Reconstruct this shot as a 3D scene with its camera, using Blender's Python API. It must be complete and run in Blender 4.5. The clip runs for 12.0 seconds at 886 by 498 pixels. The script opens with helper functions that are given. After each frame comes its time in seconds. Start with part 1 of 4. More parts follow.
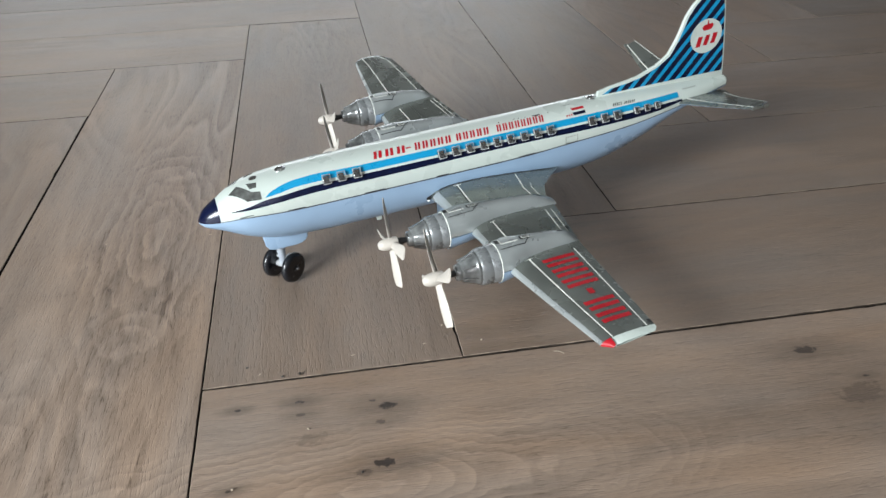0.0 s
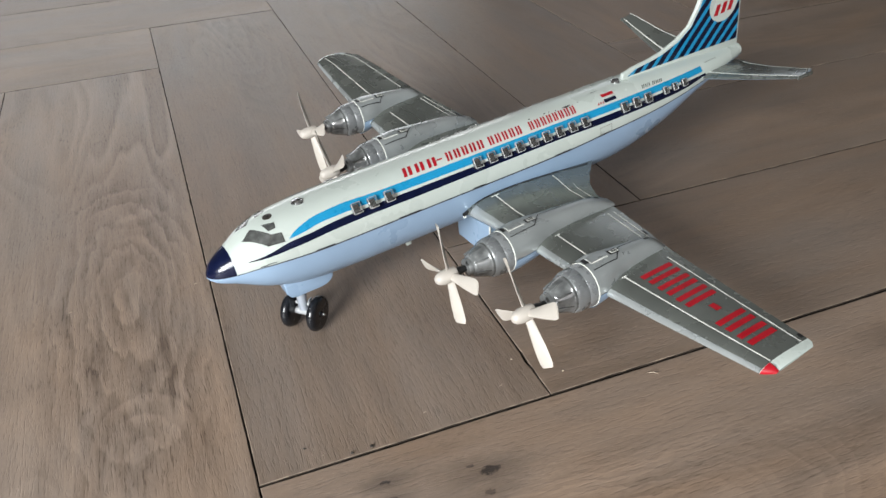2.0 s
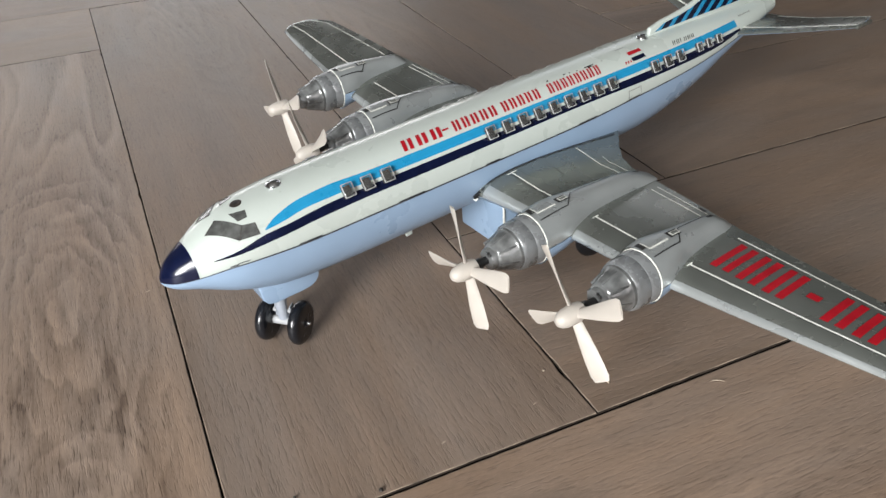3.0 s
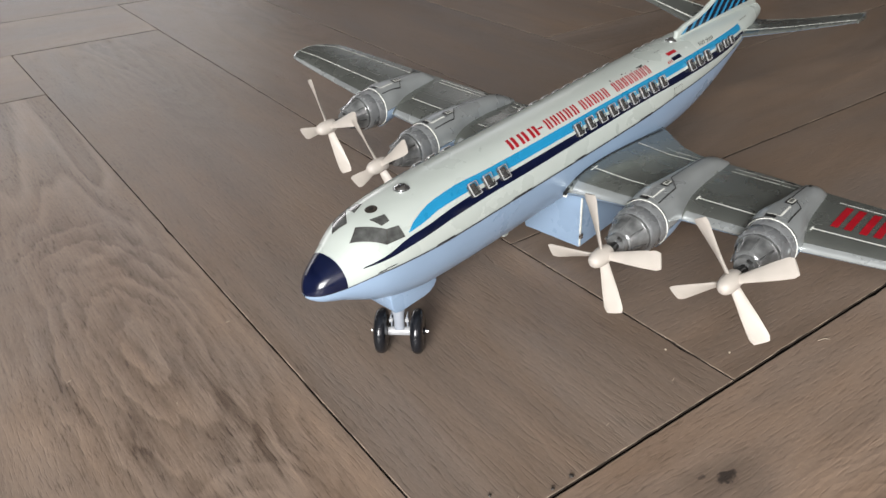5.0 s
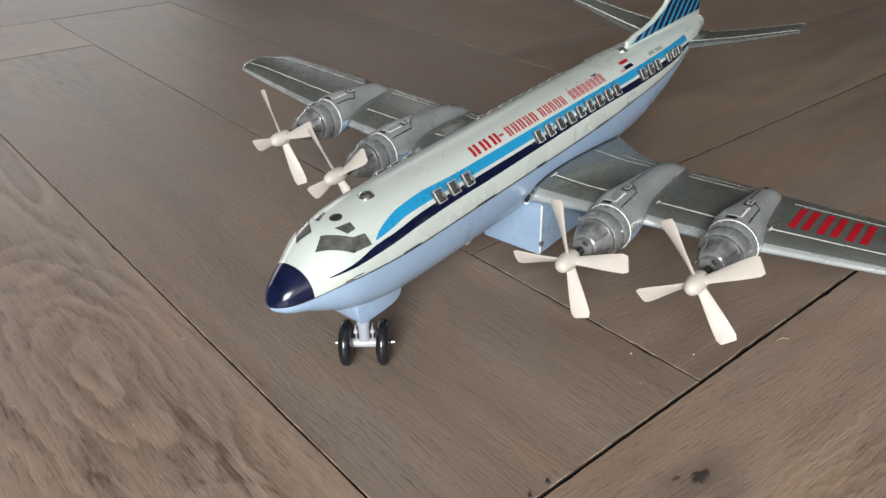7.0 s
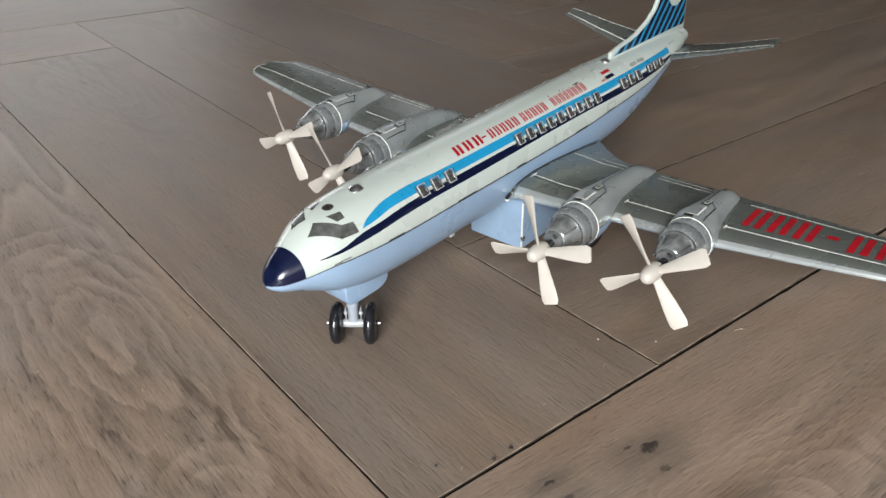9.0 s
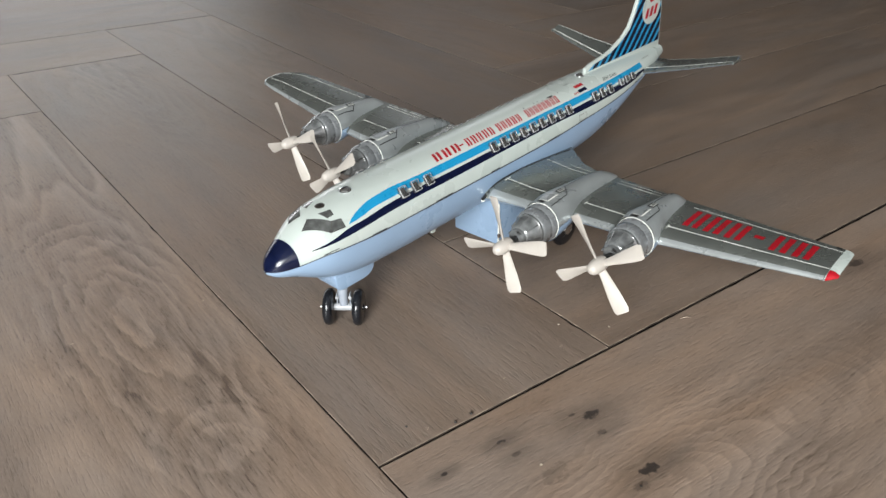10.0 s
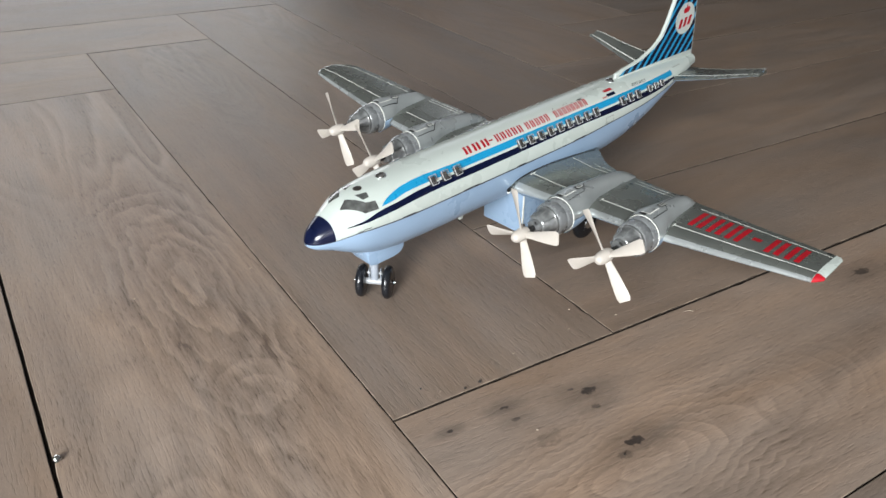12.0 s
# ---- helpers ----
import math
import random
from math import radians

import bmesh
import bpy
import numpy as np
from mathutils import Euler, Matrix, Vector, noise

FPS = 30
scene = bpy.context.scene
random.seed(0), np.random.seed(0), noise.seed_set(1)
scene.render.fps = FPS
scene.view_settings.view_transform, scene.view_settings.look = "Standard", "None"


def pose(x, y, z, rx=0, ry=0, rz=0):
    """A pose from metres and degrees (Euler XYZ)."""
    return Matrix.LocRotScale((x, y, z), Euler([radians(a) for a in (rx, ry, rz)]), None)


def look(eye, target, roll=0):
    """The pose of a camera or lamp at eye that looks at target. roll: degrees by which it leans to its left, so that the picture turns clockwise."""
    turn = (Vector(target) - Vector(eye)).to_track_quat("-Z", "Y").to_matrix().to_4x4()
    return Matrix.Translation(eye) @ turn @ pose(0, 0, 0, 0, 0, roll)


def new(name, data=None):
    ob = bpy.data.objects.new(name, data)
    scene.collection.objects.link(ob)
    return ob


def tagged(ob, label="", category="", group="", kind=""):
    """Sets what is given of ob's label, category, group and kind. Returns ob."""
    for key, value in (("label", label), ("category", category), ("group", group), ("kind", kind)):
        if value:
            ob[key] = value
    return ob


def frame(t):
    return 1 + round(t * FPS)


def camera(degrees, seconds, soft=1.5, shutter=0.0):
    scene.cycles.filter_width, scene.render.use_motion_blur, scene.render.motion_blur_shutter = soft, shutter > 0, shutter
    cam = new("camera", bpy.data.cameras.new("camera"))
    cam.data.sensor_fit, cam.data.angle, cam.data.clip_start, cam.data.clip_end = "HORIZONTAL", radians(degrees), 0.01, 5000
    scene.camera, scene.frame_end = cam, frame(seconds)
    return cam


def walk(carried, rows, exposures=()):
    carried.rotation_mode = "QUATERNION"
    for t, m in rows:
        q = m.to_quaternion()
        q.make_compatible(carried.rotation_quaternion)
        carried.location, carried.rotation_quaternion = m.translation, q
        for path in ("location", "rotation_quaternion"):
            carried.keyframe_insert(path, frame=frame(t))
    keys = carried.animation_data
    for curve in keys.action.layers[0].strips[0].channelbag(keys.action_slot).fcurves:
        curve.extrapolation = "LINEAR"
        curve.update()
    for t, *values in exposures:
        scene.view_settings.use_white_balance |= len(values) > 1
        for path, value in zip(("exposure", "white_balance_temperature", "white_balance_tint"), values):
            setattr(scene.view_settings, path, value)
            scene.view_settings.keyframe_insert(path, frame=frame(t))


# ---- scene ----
cam = camera(58.6, 12.0)
PATH = [
    (0, (0.027, 0.007, 0.42), (0.296, 1.69, -0.627), -1.4),
    (0.5, (0.005, 0.049, 0.403), (0.365, 1.714, -0.645), -1.7),
    (1, (-0.023, 0.094, 0.409), (0.415, 1.734, -0.649), -2.3),
    (1.5, (-0.052, 0.126, 0.431), (0.447, 1.734, -0.649), -2.8),
    (2, (-0.086, 0.142, 0.405), (0.473, 1.716, -0.695), -2.8),
    (2.5, (-0.082, 0.209, 0.348), (0.519, 1.764, -0.758), -2.8),
    (2.7, (-0.078, 0.225, 0.34), (0.538, 1.771, -0.768), -2.8),
    (4.3, (-0.193, 0.28, 0.335), (0.687, 1.738, -0.713), -1.8),
    (4.5, (-0.204, 0.288, 0.331), (0.705, 1.733, -0.71), -1.9),
    (5, (-0.238, 0.307, 0.319), (0.757, 1.715, -0.696), -1.5),
    (5.5, (-0.25, 0.332, 0.313), (0.813, 1.707, -0.678), -1.1),
    (6, (-0.249, 0.338, 0.308), (0.853, 1.688, -0.674), -0.7),
    (6.5, (-0.251, 0.327, 0.306), (0.871, 1.663, -0.672), -0.4),
    (7, (-0.249, 0.319, 0.31), (0.881, 1.65, -0.665), -0.2),
    (8.8, (-0.26, 0.282, 0.321), (0.856, 1.634, -0.642), 0.4),
    (9, (-0.263, 0.269, 0.324), (0.843, 1.63, -0.637), 0.4),
    (9.5, (-0.269, 0.234, 0.348), (0.815, 1.611, -0.615), 0.3),
    (10, (-0.281, 0.193, 0.359), (0.78, 1.587, -0.605), 0.2),
    (10.5, (-0.289, 0.156, 0.382), (0.745, 1.57, -0.583), 0.1),
    (11, (-0.293, 0.136, 0.388), (0.72, 1.564, -0.579), 0.1),
    (11.5, (-0.297, 0.135, 0.387), (0.691, 1.575, -0.588), 0.4),
    (12, (-0.297, 0.134, 0.384), (0.655, 1.592, -0.601), 1.6),
]
walk(cam, [(t, look(eye, target, roll)) for t, eye, target, roll in PATH], [(0.0, 0.05, 6480, 11), (2.0, -0.03, 6760, 14), (4.5, -0.11, 7000, 18), (7.0, -0.13, 6920, 16), (9.5, -0.11, 6800, 14), (12.0, 0.04, 6700, 14)])

# ---- light ----
world = bpy.data.worlds.new("world")
scene.world = world
world.use_nodes = True
wn = world.node_tree
sky = wn.nodes.new("ShaderNodeTexSky")
sky.sky_type, sky.sun_disc = "NISHITA", False
sky.sun_elevation, sky.sun_rotation = radians(35), radians(200)
wn.nodes["Background"].inputs["Strength"].default_value = 0.1
wn.links.new(sky.outputs["Color"], wn.nodes["Background"].inputs["Color"])


def window_light(name, m, wide, high, watts, colour):
    """An area lamp set just inside a wall opening, standing in for daylight."""
    lamp = bpy.data.lights.new(name, "AREA")
    lamp.shape, lamp.size, lamp.size_y, lamp.energy, lamp.color = "RECTANGLE", wide, high, watts, colour
    ob = new(name, lamp)
    ob.matrix_world = m
    return ob


window_light("daylight_garden_doors", look((-1.93, -1.07, 1.12), (0.3, 0.70, 0.0)), 0.96, 1.1, 176, (0.90, 0.98, 1.0))
# added fill from behind the camera; no window is known there
window_light("south_fill", look((-0.6, -2.52, 1.35), (0.0, 0.65, 0.0)), 2.0, 1.2, 12, (1.0, 0.98, 0.96))
window_light("daylight_north_window", look((-0.1, 4.52, 0.80), (0.0, 1.2, 0.0)), 3.4, 0.62, 27, (0.95, 0.98, 1.0))
# added lamp, no known window: gives the far wing and hull edge their sheen
window_light("wing_sheen_fill", look((2.75, 4.52, 1.95), (0.2, 0.9, 0.0)), 1.4, 0.8, 4.5, (0.95, 0.98, 1.0))


# ---- materials ----
def material(name, colour, rough=0.5, metal=0.0, grain=0.0, scale=60.0, bump=0.0, spots=0.0, coat=0.0, trans=0.0, ior=1.5, spec=0.5):
    """A surface with fine colour variation, uneven gloss, slight relief and small worn spots."""
    m = bpy.data.materials.new(name)
    m.use_nodes = True
    n, l = m.node_tree.nodes, m.node_tree.links
    b = n["Principled BSDF"]
    b.inputs["Metallic"].default_value = metal
    b.inputs["Coat Weight"].default_value = coat
    b.inputs["Coat Roughness"].default_value = 0.12
    b.inputs["Transmission Weight"].default_value = trans
    b.inputs["IOR"].default_value = ior
    b.inputs["Specular IOR Level"].default_value = spec
    co = n.new("ShaderNodeTexCoord")
    big, fine = n.new("ShaderNodeTexNoise"), n.new("ShaderNodeTexNoise")
    big.inputs["Scale"].default_value, big.inputs["Detail"].default_value = scale, 5.0
    fine.inputs["Scale"].default_value, fine.inputs["Detail"].default_value = scale * 14, 3.0
    for t in (big, fine):
        l.new(co.outputs["Object"], t.inputs["Vector"])
    ramp = n.new("ShaderNodeMapRange")
    ramp.inputs["From Min"].default_value, ramp.inputs["From Max"].default_value = 0.3, 0.7
    ramp.inputs["To Min"].default_value, ramp.inputs["To Max"].default_value = 1 - grain, 1 + grain
    l.new(big.outputs["Fac"], ramp.inputs["Value"])
    tone = n.new("ShaderNodeMix")
    tone.data_type, tone.blend_type = "RGBA", "MULTIPLY"
    tone.inputs[0].default_value = 1.0
    tone.inputs[6].default_value = (*colour, 1)
    l.new(ramp.outputs["Result"], tone.inputs[7])
    last = tone.outputs[2]
    if spots:
        cut = n.new("ShaderNodeMapRange")
        cut.inputs["From Min"].default_value, cut.inputs["From Max"].default_value = 0.70, 0.78
        cut.inputs["To Max"].default_value = spots
        l.new(fine.outputs["Fac"], cut.inputs["Value"])
        worn = n.new("ShaderNodeMix")
        worn.data_type = "RGBA"
        worn.inputs[7].default_value = (0.12, 0.11, 0.10, 1)
        l.new(cut.outputs["Result"], worn.inputs[0])
        l.new(last, worn.inputs[6])
        last = worn.outputs[2]
    l.new(last, b.inputs["Base Color"])
    gloss = n.new("ShaderNodeMapRange")
    gloss.inputs["From Min"].default_value, gloss.inputs["From Max"].default_value = 0.3, 0.7
    gloss.inputs["To Min"].default_value, gloss.inputs["To Max"].default_value = max(0.02, rough - 0.07), rough + 0.07
    l.new(big.outputs["Fac"], gloss.inputs["Value"])
    l.new(gloss.outputs["Result"], b.inputs["Roughness"])
    if bump:
        rel = n.new("ShaderNodeBump")
        rel.inputs["Strength"].default_value, rel.inputs["Distance"].default_value = bump, 0.0004
        l.new(big.outputs["Fac"], rel.inputs["Height"])
        l.new(rel.outputs["Normal"], b.inputs["Normal"])
    return m


WHITE = material("off_white_enamel", (0.485, 0.535, 0.50), 0.30, grain=0.03, scale=30, bump=0.06, spots=0.10, coat=0.35)
BELLY = material("light_blue_enamel", (0.265, 0.375, 0.515), 0.32, grain=0.04, scale=30, bump=0.06, spots=0.05, coat=0.2)
NAVY = material("navy_enamel", (0.003, 0.006, 0.026), 0.20, grain=0.2, scale=140, bump=0.12, spots=0.15, spec=0.5)
CYAN = material("cyan_print", (0.003, 0.235, 0.445), 0.30, grain=0.05, scale=60, coat=0.3)
RED = material("red_print", (0.36, 0.008, 0.016), 0.40, grain=0.12, scale=120, spec=0.25)
INK = material("black_print", (0.012, 0.012, 0.012), 0.4, grain=0.2, scale=200)
LINE = material("pale_print", (0.72, 0.73, 0.68), 0.35, grain=0.15, scale=200)
SILVER = material("silver_grey_litho", (0.215, 0.23, 0.212), 0.27, metal=0.65, grain=0.08, scale=45, bump=0.05, spots=0.04, coat=0.2)
PALE_SILVER = material("pale_silver_litho", (0.37, 0.395, 0.395), 0.30, metal=0.45, grain=0.08, scale=45, bump=0.1, spots=0.06)
SEAMLINE = material("dark_seam", (0.03, 0.032, 0.036), 0.6, grain=0.9, scale=120)
DIM = material("darker_grey_litho", (0.20, 0.21, 0.19), 0.35, metal=0.5, grain=0.10, scale=60, bump=0.2)
COWL = material("smoky_silver_plastic", (0.21, 0.22, 0.225), 0.28, metal=0.3, grain=0.16, scale=120, bump=0.5, coat=0.25)
SMOKE = material("smoky_clear_plastic", (0.15, 0.155, 0.155), 0.18, metal=0.25, grain=0.5, scale=110, bump=0.7, coat=0.45)
CREAM = material("cream_plastic", (0.47, 0.43, 0.385), 0.5, grain=0.05, scale=80, bump=0.3)
CHROME = material("chrome", (0.74, 0.75, 0.76), 0.24, metal=1.0, grain=0.08, scale=200, bump=0.2)
RUBBER = material("black_tyre_plastic", (0.010, 0.011, 0.014), 0.24, grain=0.2, scale=90, bump=0.25, spots=0.05)
GEAR = material("grey_gear_plastic", (0.31, 0.34, 0.385), 0.36, grain=0.08, scale=120, bump=0.3)
YOKE = material("pale_grey_gear_plastic", (0.36, 0.37, 0.38), 0.34, grain=0.10, scale=150, bump=0.3)
CLEAR = material("smoky_window_plastic", (0.80, 0.80, 0.79), 0.06, grain=0.1, scale=150, bump=0.5, trans=0.95)
RIM = material("grey_window_bezel", (0.55, 0.55, 0.54), 0.14, grain=0.35, scale=300, bump=0.5, metal=0.35)
PANE = material("smoked_cockpit_plastic", (0.075, 0.078, 0.075), 0.20, grain=0.5, scale=150, bump=0.8, coat=0.5)
EYE = material("dark_brown_rivet", (0.030, 0.024, 0.020), 0.45, grain=0.3, scale=300, bump=0.4)
CORE = material("dark_window_core", (0.045, 0.042, 0.038), 0.14, grain=0.5, scale=350, bump=0.8)
GAP = material("dark_gap", (0.008, 0.006, 0.005), 0.9, grain=0.2, scale=40, spec=0.05)
EDGE = material("dark_board_edge", (0.030, 0.023, 0.018), 0.8, grain=0.5, scale=90, bump=0.4, spec=0.1)
# pale colour stands in for light caught on the eased board edges
ARRIS = material("lit_board_arris", (0.25, 0.195, 0.15), 0.5, grain=0.7, scale=70, bump=0.4)
# colours of the unseen room, set dull to limit bounced light and reflections
PLASTER = material("matt_wall_paint", (0.20, 0.192, 0.185), 0.85, grain=0.03, scale=3, bump=0.1)
CEILING = material("grey_ceiling_paint", (0.26, 0.26, 0.252), 0.85, grain=0.03, scale=3, bump=0.1)
DUSK = material("light_damping_brown", (0.07, 0.062, 0.056), 0.8, grain=0.04, scale=3, bump=0.1)


def wood_material():
    """Grey-brown oiled oak: cathedral figure, pores, mineral streaks and a few dark knots."""
    m = bpy.data.materials.new("grey_oiled_oak")
    m.use_nodes = True
    n, l = m.node_tree.nodes, m.node_tree.links
    b = n["Principled BSDF"]

    def node(kind, **values):
        made = n.new("ShaderNode" + kind)
        for key, value in values.items():
            made.inputs[key.replace("_", " ")].default_value = value
        return made

    def math(op, a, c=None, d=None):
        made = n.new("ShaderNodeMath")
        made.operation = op
        for slot, v in enumerate((a, c, d)):
            if v is None:
                continue
            if isinstance(v, (int, float)):
                made.inputs[slot].default_value = v
            else:
                l.new(v, made.inputs[slot])
        return made.outputs[0]

    co, info = n.new("ShaderNodeTexCoord"), n.new("ShaderNodeObjectInfo")
    # every plank takes its own stretch of the grain
    shift = n.new("ShaderNodeCombineXYZ")
    l.new(math("MULTIPLY", info.outputs["Random"], 37.0), shift.inputs[0])
    l.new(math("MULTIPLY", info.outputs["Random"], 91.0), shift.inputs[1])
    base = n.new("ShaderNodeVectorMath")
    base.operation = "ADD"
    l.new(co.outputs["Object"], base.inputs[0])
    l.new(shift.outputs[0], base.inputs[1])

    def noise_at(sx, sy, scale, detail, rough=0.55, distort=0.0):
        mp = n.new("ShaderNodeMapping")
        mp.inputs["Scale"].default_value = (sx, sy, 1)
        l.new(base.outputs[0], mp.inputs["Vector"])
        t = node("TexNoise", Scale=scale, Detail=detail, Roughness=rough, Distortion=distort)
        l.new(mp.outputs[0], t.inputs["Vector"])
        return t.outputs["Fac"]

    flow = noise_at(1.5, 6.5, 1.0, 2.0, 0.45, 0.5)
    # growth rings, cut lengthwise: bands of a slowly wandering height, clear in places only
    teeth = noise_at(14, 330, 1.0, 3.0, 0.6)
    rings = math("FRACT", math("MULTIPLY_ADD", flow, 13.0, math("MULTIPLY_ADD", teeth, 0.35, math("MULTIPLY", noise_at(9, 60, 1, 4), 0.5))))
    ring = math("SMOOTH_MIN", math("MULTIPLY", rings, 1.3), math("MULTIPLY_ADD", rings, -4.0, 4.0), 0.4)
    clear = node("MapRange", From_Min=0.42, From_Max=0.66)
    l.new(noise_at(1.3, 3.5, 1.0, 1.0), clear.inputs["Value"])
    ring = math("MULTIPLY", math("SUBTRACT", ring, 0.5), math("MULTIPLY_ADD", clear.outputs["Result"], 0.85, 0.15))
    fleck = noise_at(70, 520, 1.0, 3.0, 0.6)
    pores = noise_at(34, 270, 1.0, 4.0, 0.65)
    hairs = noise_at(7, 520, 1.0, 3.0, 0.6)
    streak = noise_at(3.0, 34, 1.0, 5.0, 0.6, 0.3)
    cloud = noise_at(3.2, 7.0, 1.0, 4.0)
    pore_cut = node("MapRange", From_Min=0.56, From_Max=0.72)
    l.new(pores, pore_cut.inputs["Value"])
    fleck_cut = node("MapRange", From_Min=0.53, From_Max=0.66)
    l.new(fleck, fleck_cut.inputs["Value"])
    # cathedral figure round old limbs: x, y, reach along x, to the north and to the south, rings, strength, raggedness
    geo = n.new("ShaderNodeNewGeometry")
    sep = n.new("ShaderNodeSeparateXYZ")
    l.new(geo.outputs["Position"], sep.inputs[0])

    def place_noise(sx, sy, detail, rough=0.6):
        mp = n.new("ShaderNodeMapping")
        mp.inputs["Scale"].default_value = (sx, sy, 1)
        l.new(geo.outputs["Position"], mp.inputs["Vector"])
        t = node("TexNoise", Scale=1.0, Detail=detail, Roughness=rough)
        l.new(mp.outputs[0], t.inputs["Vector"])
        return t.outputs["Fac"]

    warp = place_noise(13, 9, 3.0)
    fray = place_noise(70, 9, 4.0)
    saw_teeth = place_noise(330, 16, 3.0)
    patch = node("MapRange", From_Min=0.34, From_Max=0.60, To_Min=0.3, To_Max=1.0)
    l.new(place_noise(12, 9, 3.0), patch.inputs["Value"])
    swirl = None
    for fx, fy, ax, an, asouth, count, strong, ragged in FIGURES:
        dx = math("MULTIPLY", math("SUBTRACT", sep.outputs[0], fx), 1 / ax)
        dy = math("SUBTRACT", sep.outputs[1], fy)
        dy = math("MAXIMUM", math("MULTIPLY", dy, 1 / an), math("MULTIPLY", dy, -1 / asouth))
        d = math("SQRT", math("ADD", math("MULTIPLY", dx, dx), math("MULTIPLY", dy, dy)))
        fade = node("MapRange", From_Min=1.0, From_Max=0.6, To_Max=strong)
        l.new(d, fade.inputs["Value"])
        away = math("ADD", math("MULTIPLY_ADD", fray, 0.15 * ragged, d), math("MULTIPLY_ADD", saw_teeth, 0.08 * ragged, -0.11 * ragged))
        turn = math("FRACT", math("MULTIPLY", math("ADD", away, math("MULTIPLY_ADD", warp, 0.42, -0.21)), count))
        saw = math("SMOOTH_MIN", math("MULTIPLY", turn, 1.2), math("MULTIPLY_ADD", turn, -7.0, 7.0), 0.2)
        one = math("MULTIPLY", math("SUBTRACT", saw, 0.72), math("MULTIPLY", fade.outputs["Result"], patch.outputs["Result"]))
        swirl = one if swirl is None else math("ADD", swirl, one)
    # dark feathered streaks beside the figure: x, y, reach along x and y, depth
    for fx, fy, ax, ay, deep in STREAKS:
        dx = math("MULTIPLY", math("SUBTRACT", sep.outputs[0], fx), 1 / ax)
        dy = math("MULTIPLY", math("SUBTRACT", sep.outputs[1], fy), 1 / ay)
        d = math("SQRT", math("ADD", math("MULTIPLY", dx, dx), math("MULTIPLY", dy, dy)))
        d = math("ADD", d, math("ADD", math("MULTIPLY_ADD", fray, 1.6, -0.8), math("MULTIPLY_ADD", saw_teeth, 2.6, -1.3)))
        mask = node("MapRange", From_Min=1.0, From_Max=0.5, To_Max=deep)
        l.new(d, mask.inputs["Value"])
        swirl = math("SUBTRACT", swirl, mask.outputs["Result"])
    # a paler patch at the knotty plank's west end: window light, painted in
    dx = math("MULTIPLY", math("SUBTRACT", sep.outputs[0], -0.03), 1 / 0.19)
    dy = math("MULTIPLY", math("SUBTRACT", sep.outputs[1], 0.40), 1 / 0.10)
    d = math("SQRT", math("ADD", math("MULTIPLY", dx, dx), math("MULTIPLY", dy, dy)))
    west_light = node("MapRange", From_Min=1.1, From_Max=0.2, To_Max=0.13)
    west_light.interpolation_type = "SMOOTHSTEP"
    l.new(math("ADD", d, math("MULTIPLY_ADD", place_noise(9, 40, 4.0), 1.2, -0.6)), west_light.inputs["Value"])
    swirl = math("ADD", swirl, west_light.outputs["Result"])
    bands = math("ADD", math("MULTIPLY", ring, math("MULTIPLY", info.outputs["Alpha"], 0.36)), swirl)
    figure = math("ADD", math("ADD", bands, 0.56), math("MULTIPLY_ADD", streak, 0.50, -0.25))
    figure = math("ADD", figure, math("MULTIPLY_ADD", cloud, 0.44, -0.22))
    figure = math("ADD", figure, math("MULTIPLY", math("SUBTRACT", hairs, 0.5), math("MULTIPLY", info.outputs["Alpha"], 0.30)))
    # fine mottling without direction
    figure = math("ADD", figure, math("MULTIPLY_ADD", noise_at(200, 420, 1.0, 4.0, 0.75), 0.36, -0.18))
    # pores crowd in the dark early wood of each ring
    crowd = node("MapRange", From_Min=0.10, From_Max=-0.22, To_Min=0.45, To_Max=1.5)
    l.new(bands, crowd.inputs["Value"])
    cut = math("ADD", math("MULTIPLY", pore_cut.outputs["Result"], 0.09), math("MULTIPLY", fleck_cut.outputs["Result"], 0.17))
    drifts = node("MapRange", From_Min=0.38, From_Max=0.66, To_Min=0.28, To_Max=1.45)
    l.new(noise_at(9, 30, 1.0, 3.0, 0.6, 0.5), drifts.inputs["Value"])
    cut = math("MULTIPLY", cut, math("MULTIPLY", math("MULTIPLY_ADD", info.outputs["Alpha"], 0.7, 0.55), drifts.outputs["Result"]))
    figure = math("SUBTRACT", figure, math("MULTIPLY", cut, crowd.outputs["Result"]))
    ramp = n.new("ShaderNodeValToRGB")
    e = ramp.color_ramp.elements
    e[0].position, e[0].color = 0.05, (0.086, 0.059, 0.043, 1)
    e[1].position, e[1].color = 0.95, (0.320, 0.240, 0.186, 1)
    mid = e.new(0.50)
    mid.color = (0.202, 0.152, 0.1185, 1)
    l.new(figure, ramp.inputs["Fac"])
    # each plank's tone, from its object colour
    toned = n.new("ShaderNodeMix")
    toned.data_type, toned.blend_type = "RGBA", "MULTIPLY"
    toned.inputs[0].default_value = 1.0
    l.new(ramp.outputs["Color"], toned.inputs[6])
    l.new(info.outputs["Color"], toned.inputs[7])
    # slow drift between greyer and redder wood
    drift = n.new("ShaderNodeValToRGB")
    drift.color_ramp.elements[0].position, drift.color_ramp.elements[0].color = 0.32, (0.95, 1.0, 1.06, 1)
    drift.color_ramp.elements[1].position, drift.color_ramp.elements[1].color = 0.68, (1.07, 1.0, 0.925, 1)
    l.new(noise_at(4.0, 13.0, 1.0, 5.0, 0.6, 0.4), drift.inputs["Fac"])
    hued = n.new("ShaderNodeMix")
    hued.data_type, hued.blend_type = "RGBA", "MULTIPLY"
    hued.inputs[0].default_value = 1.0
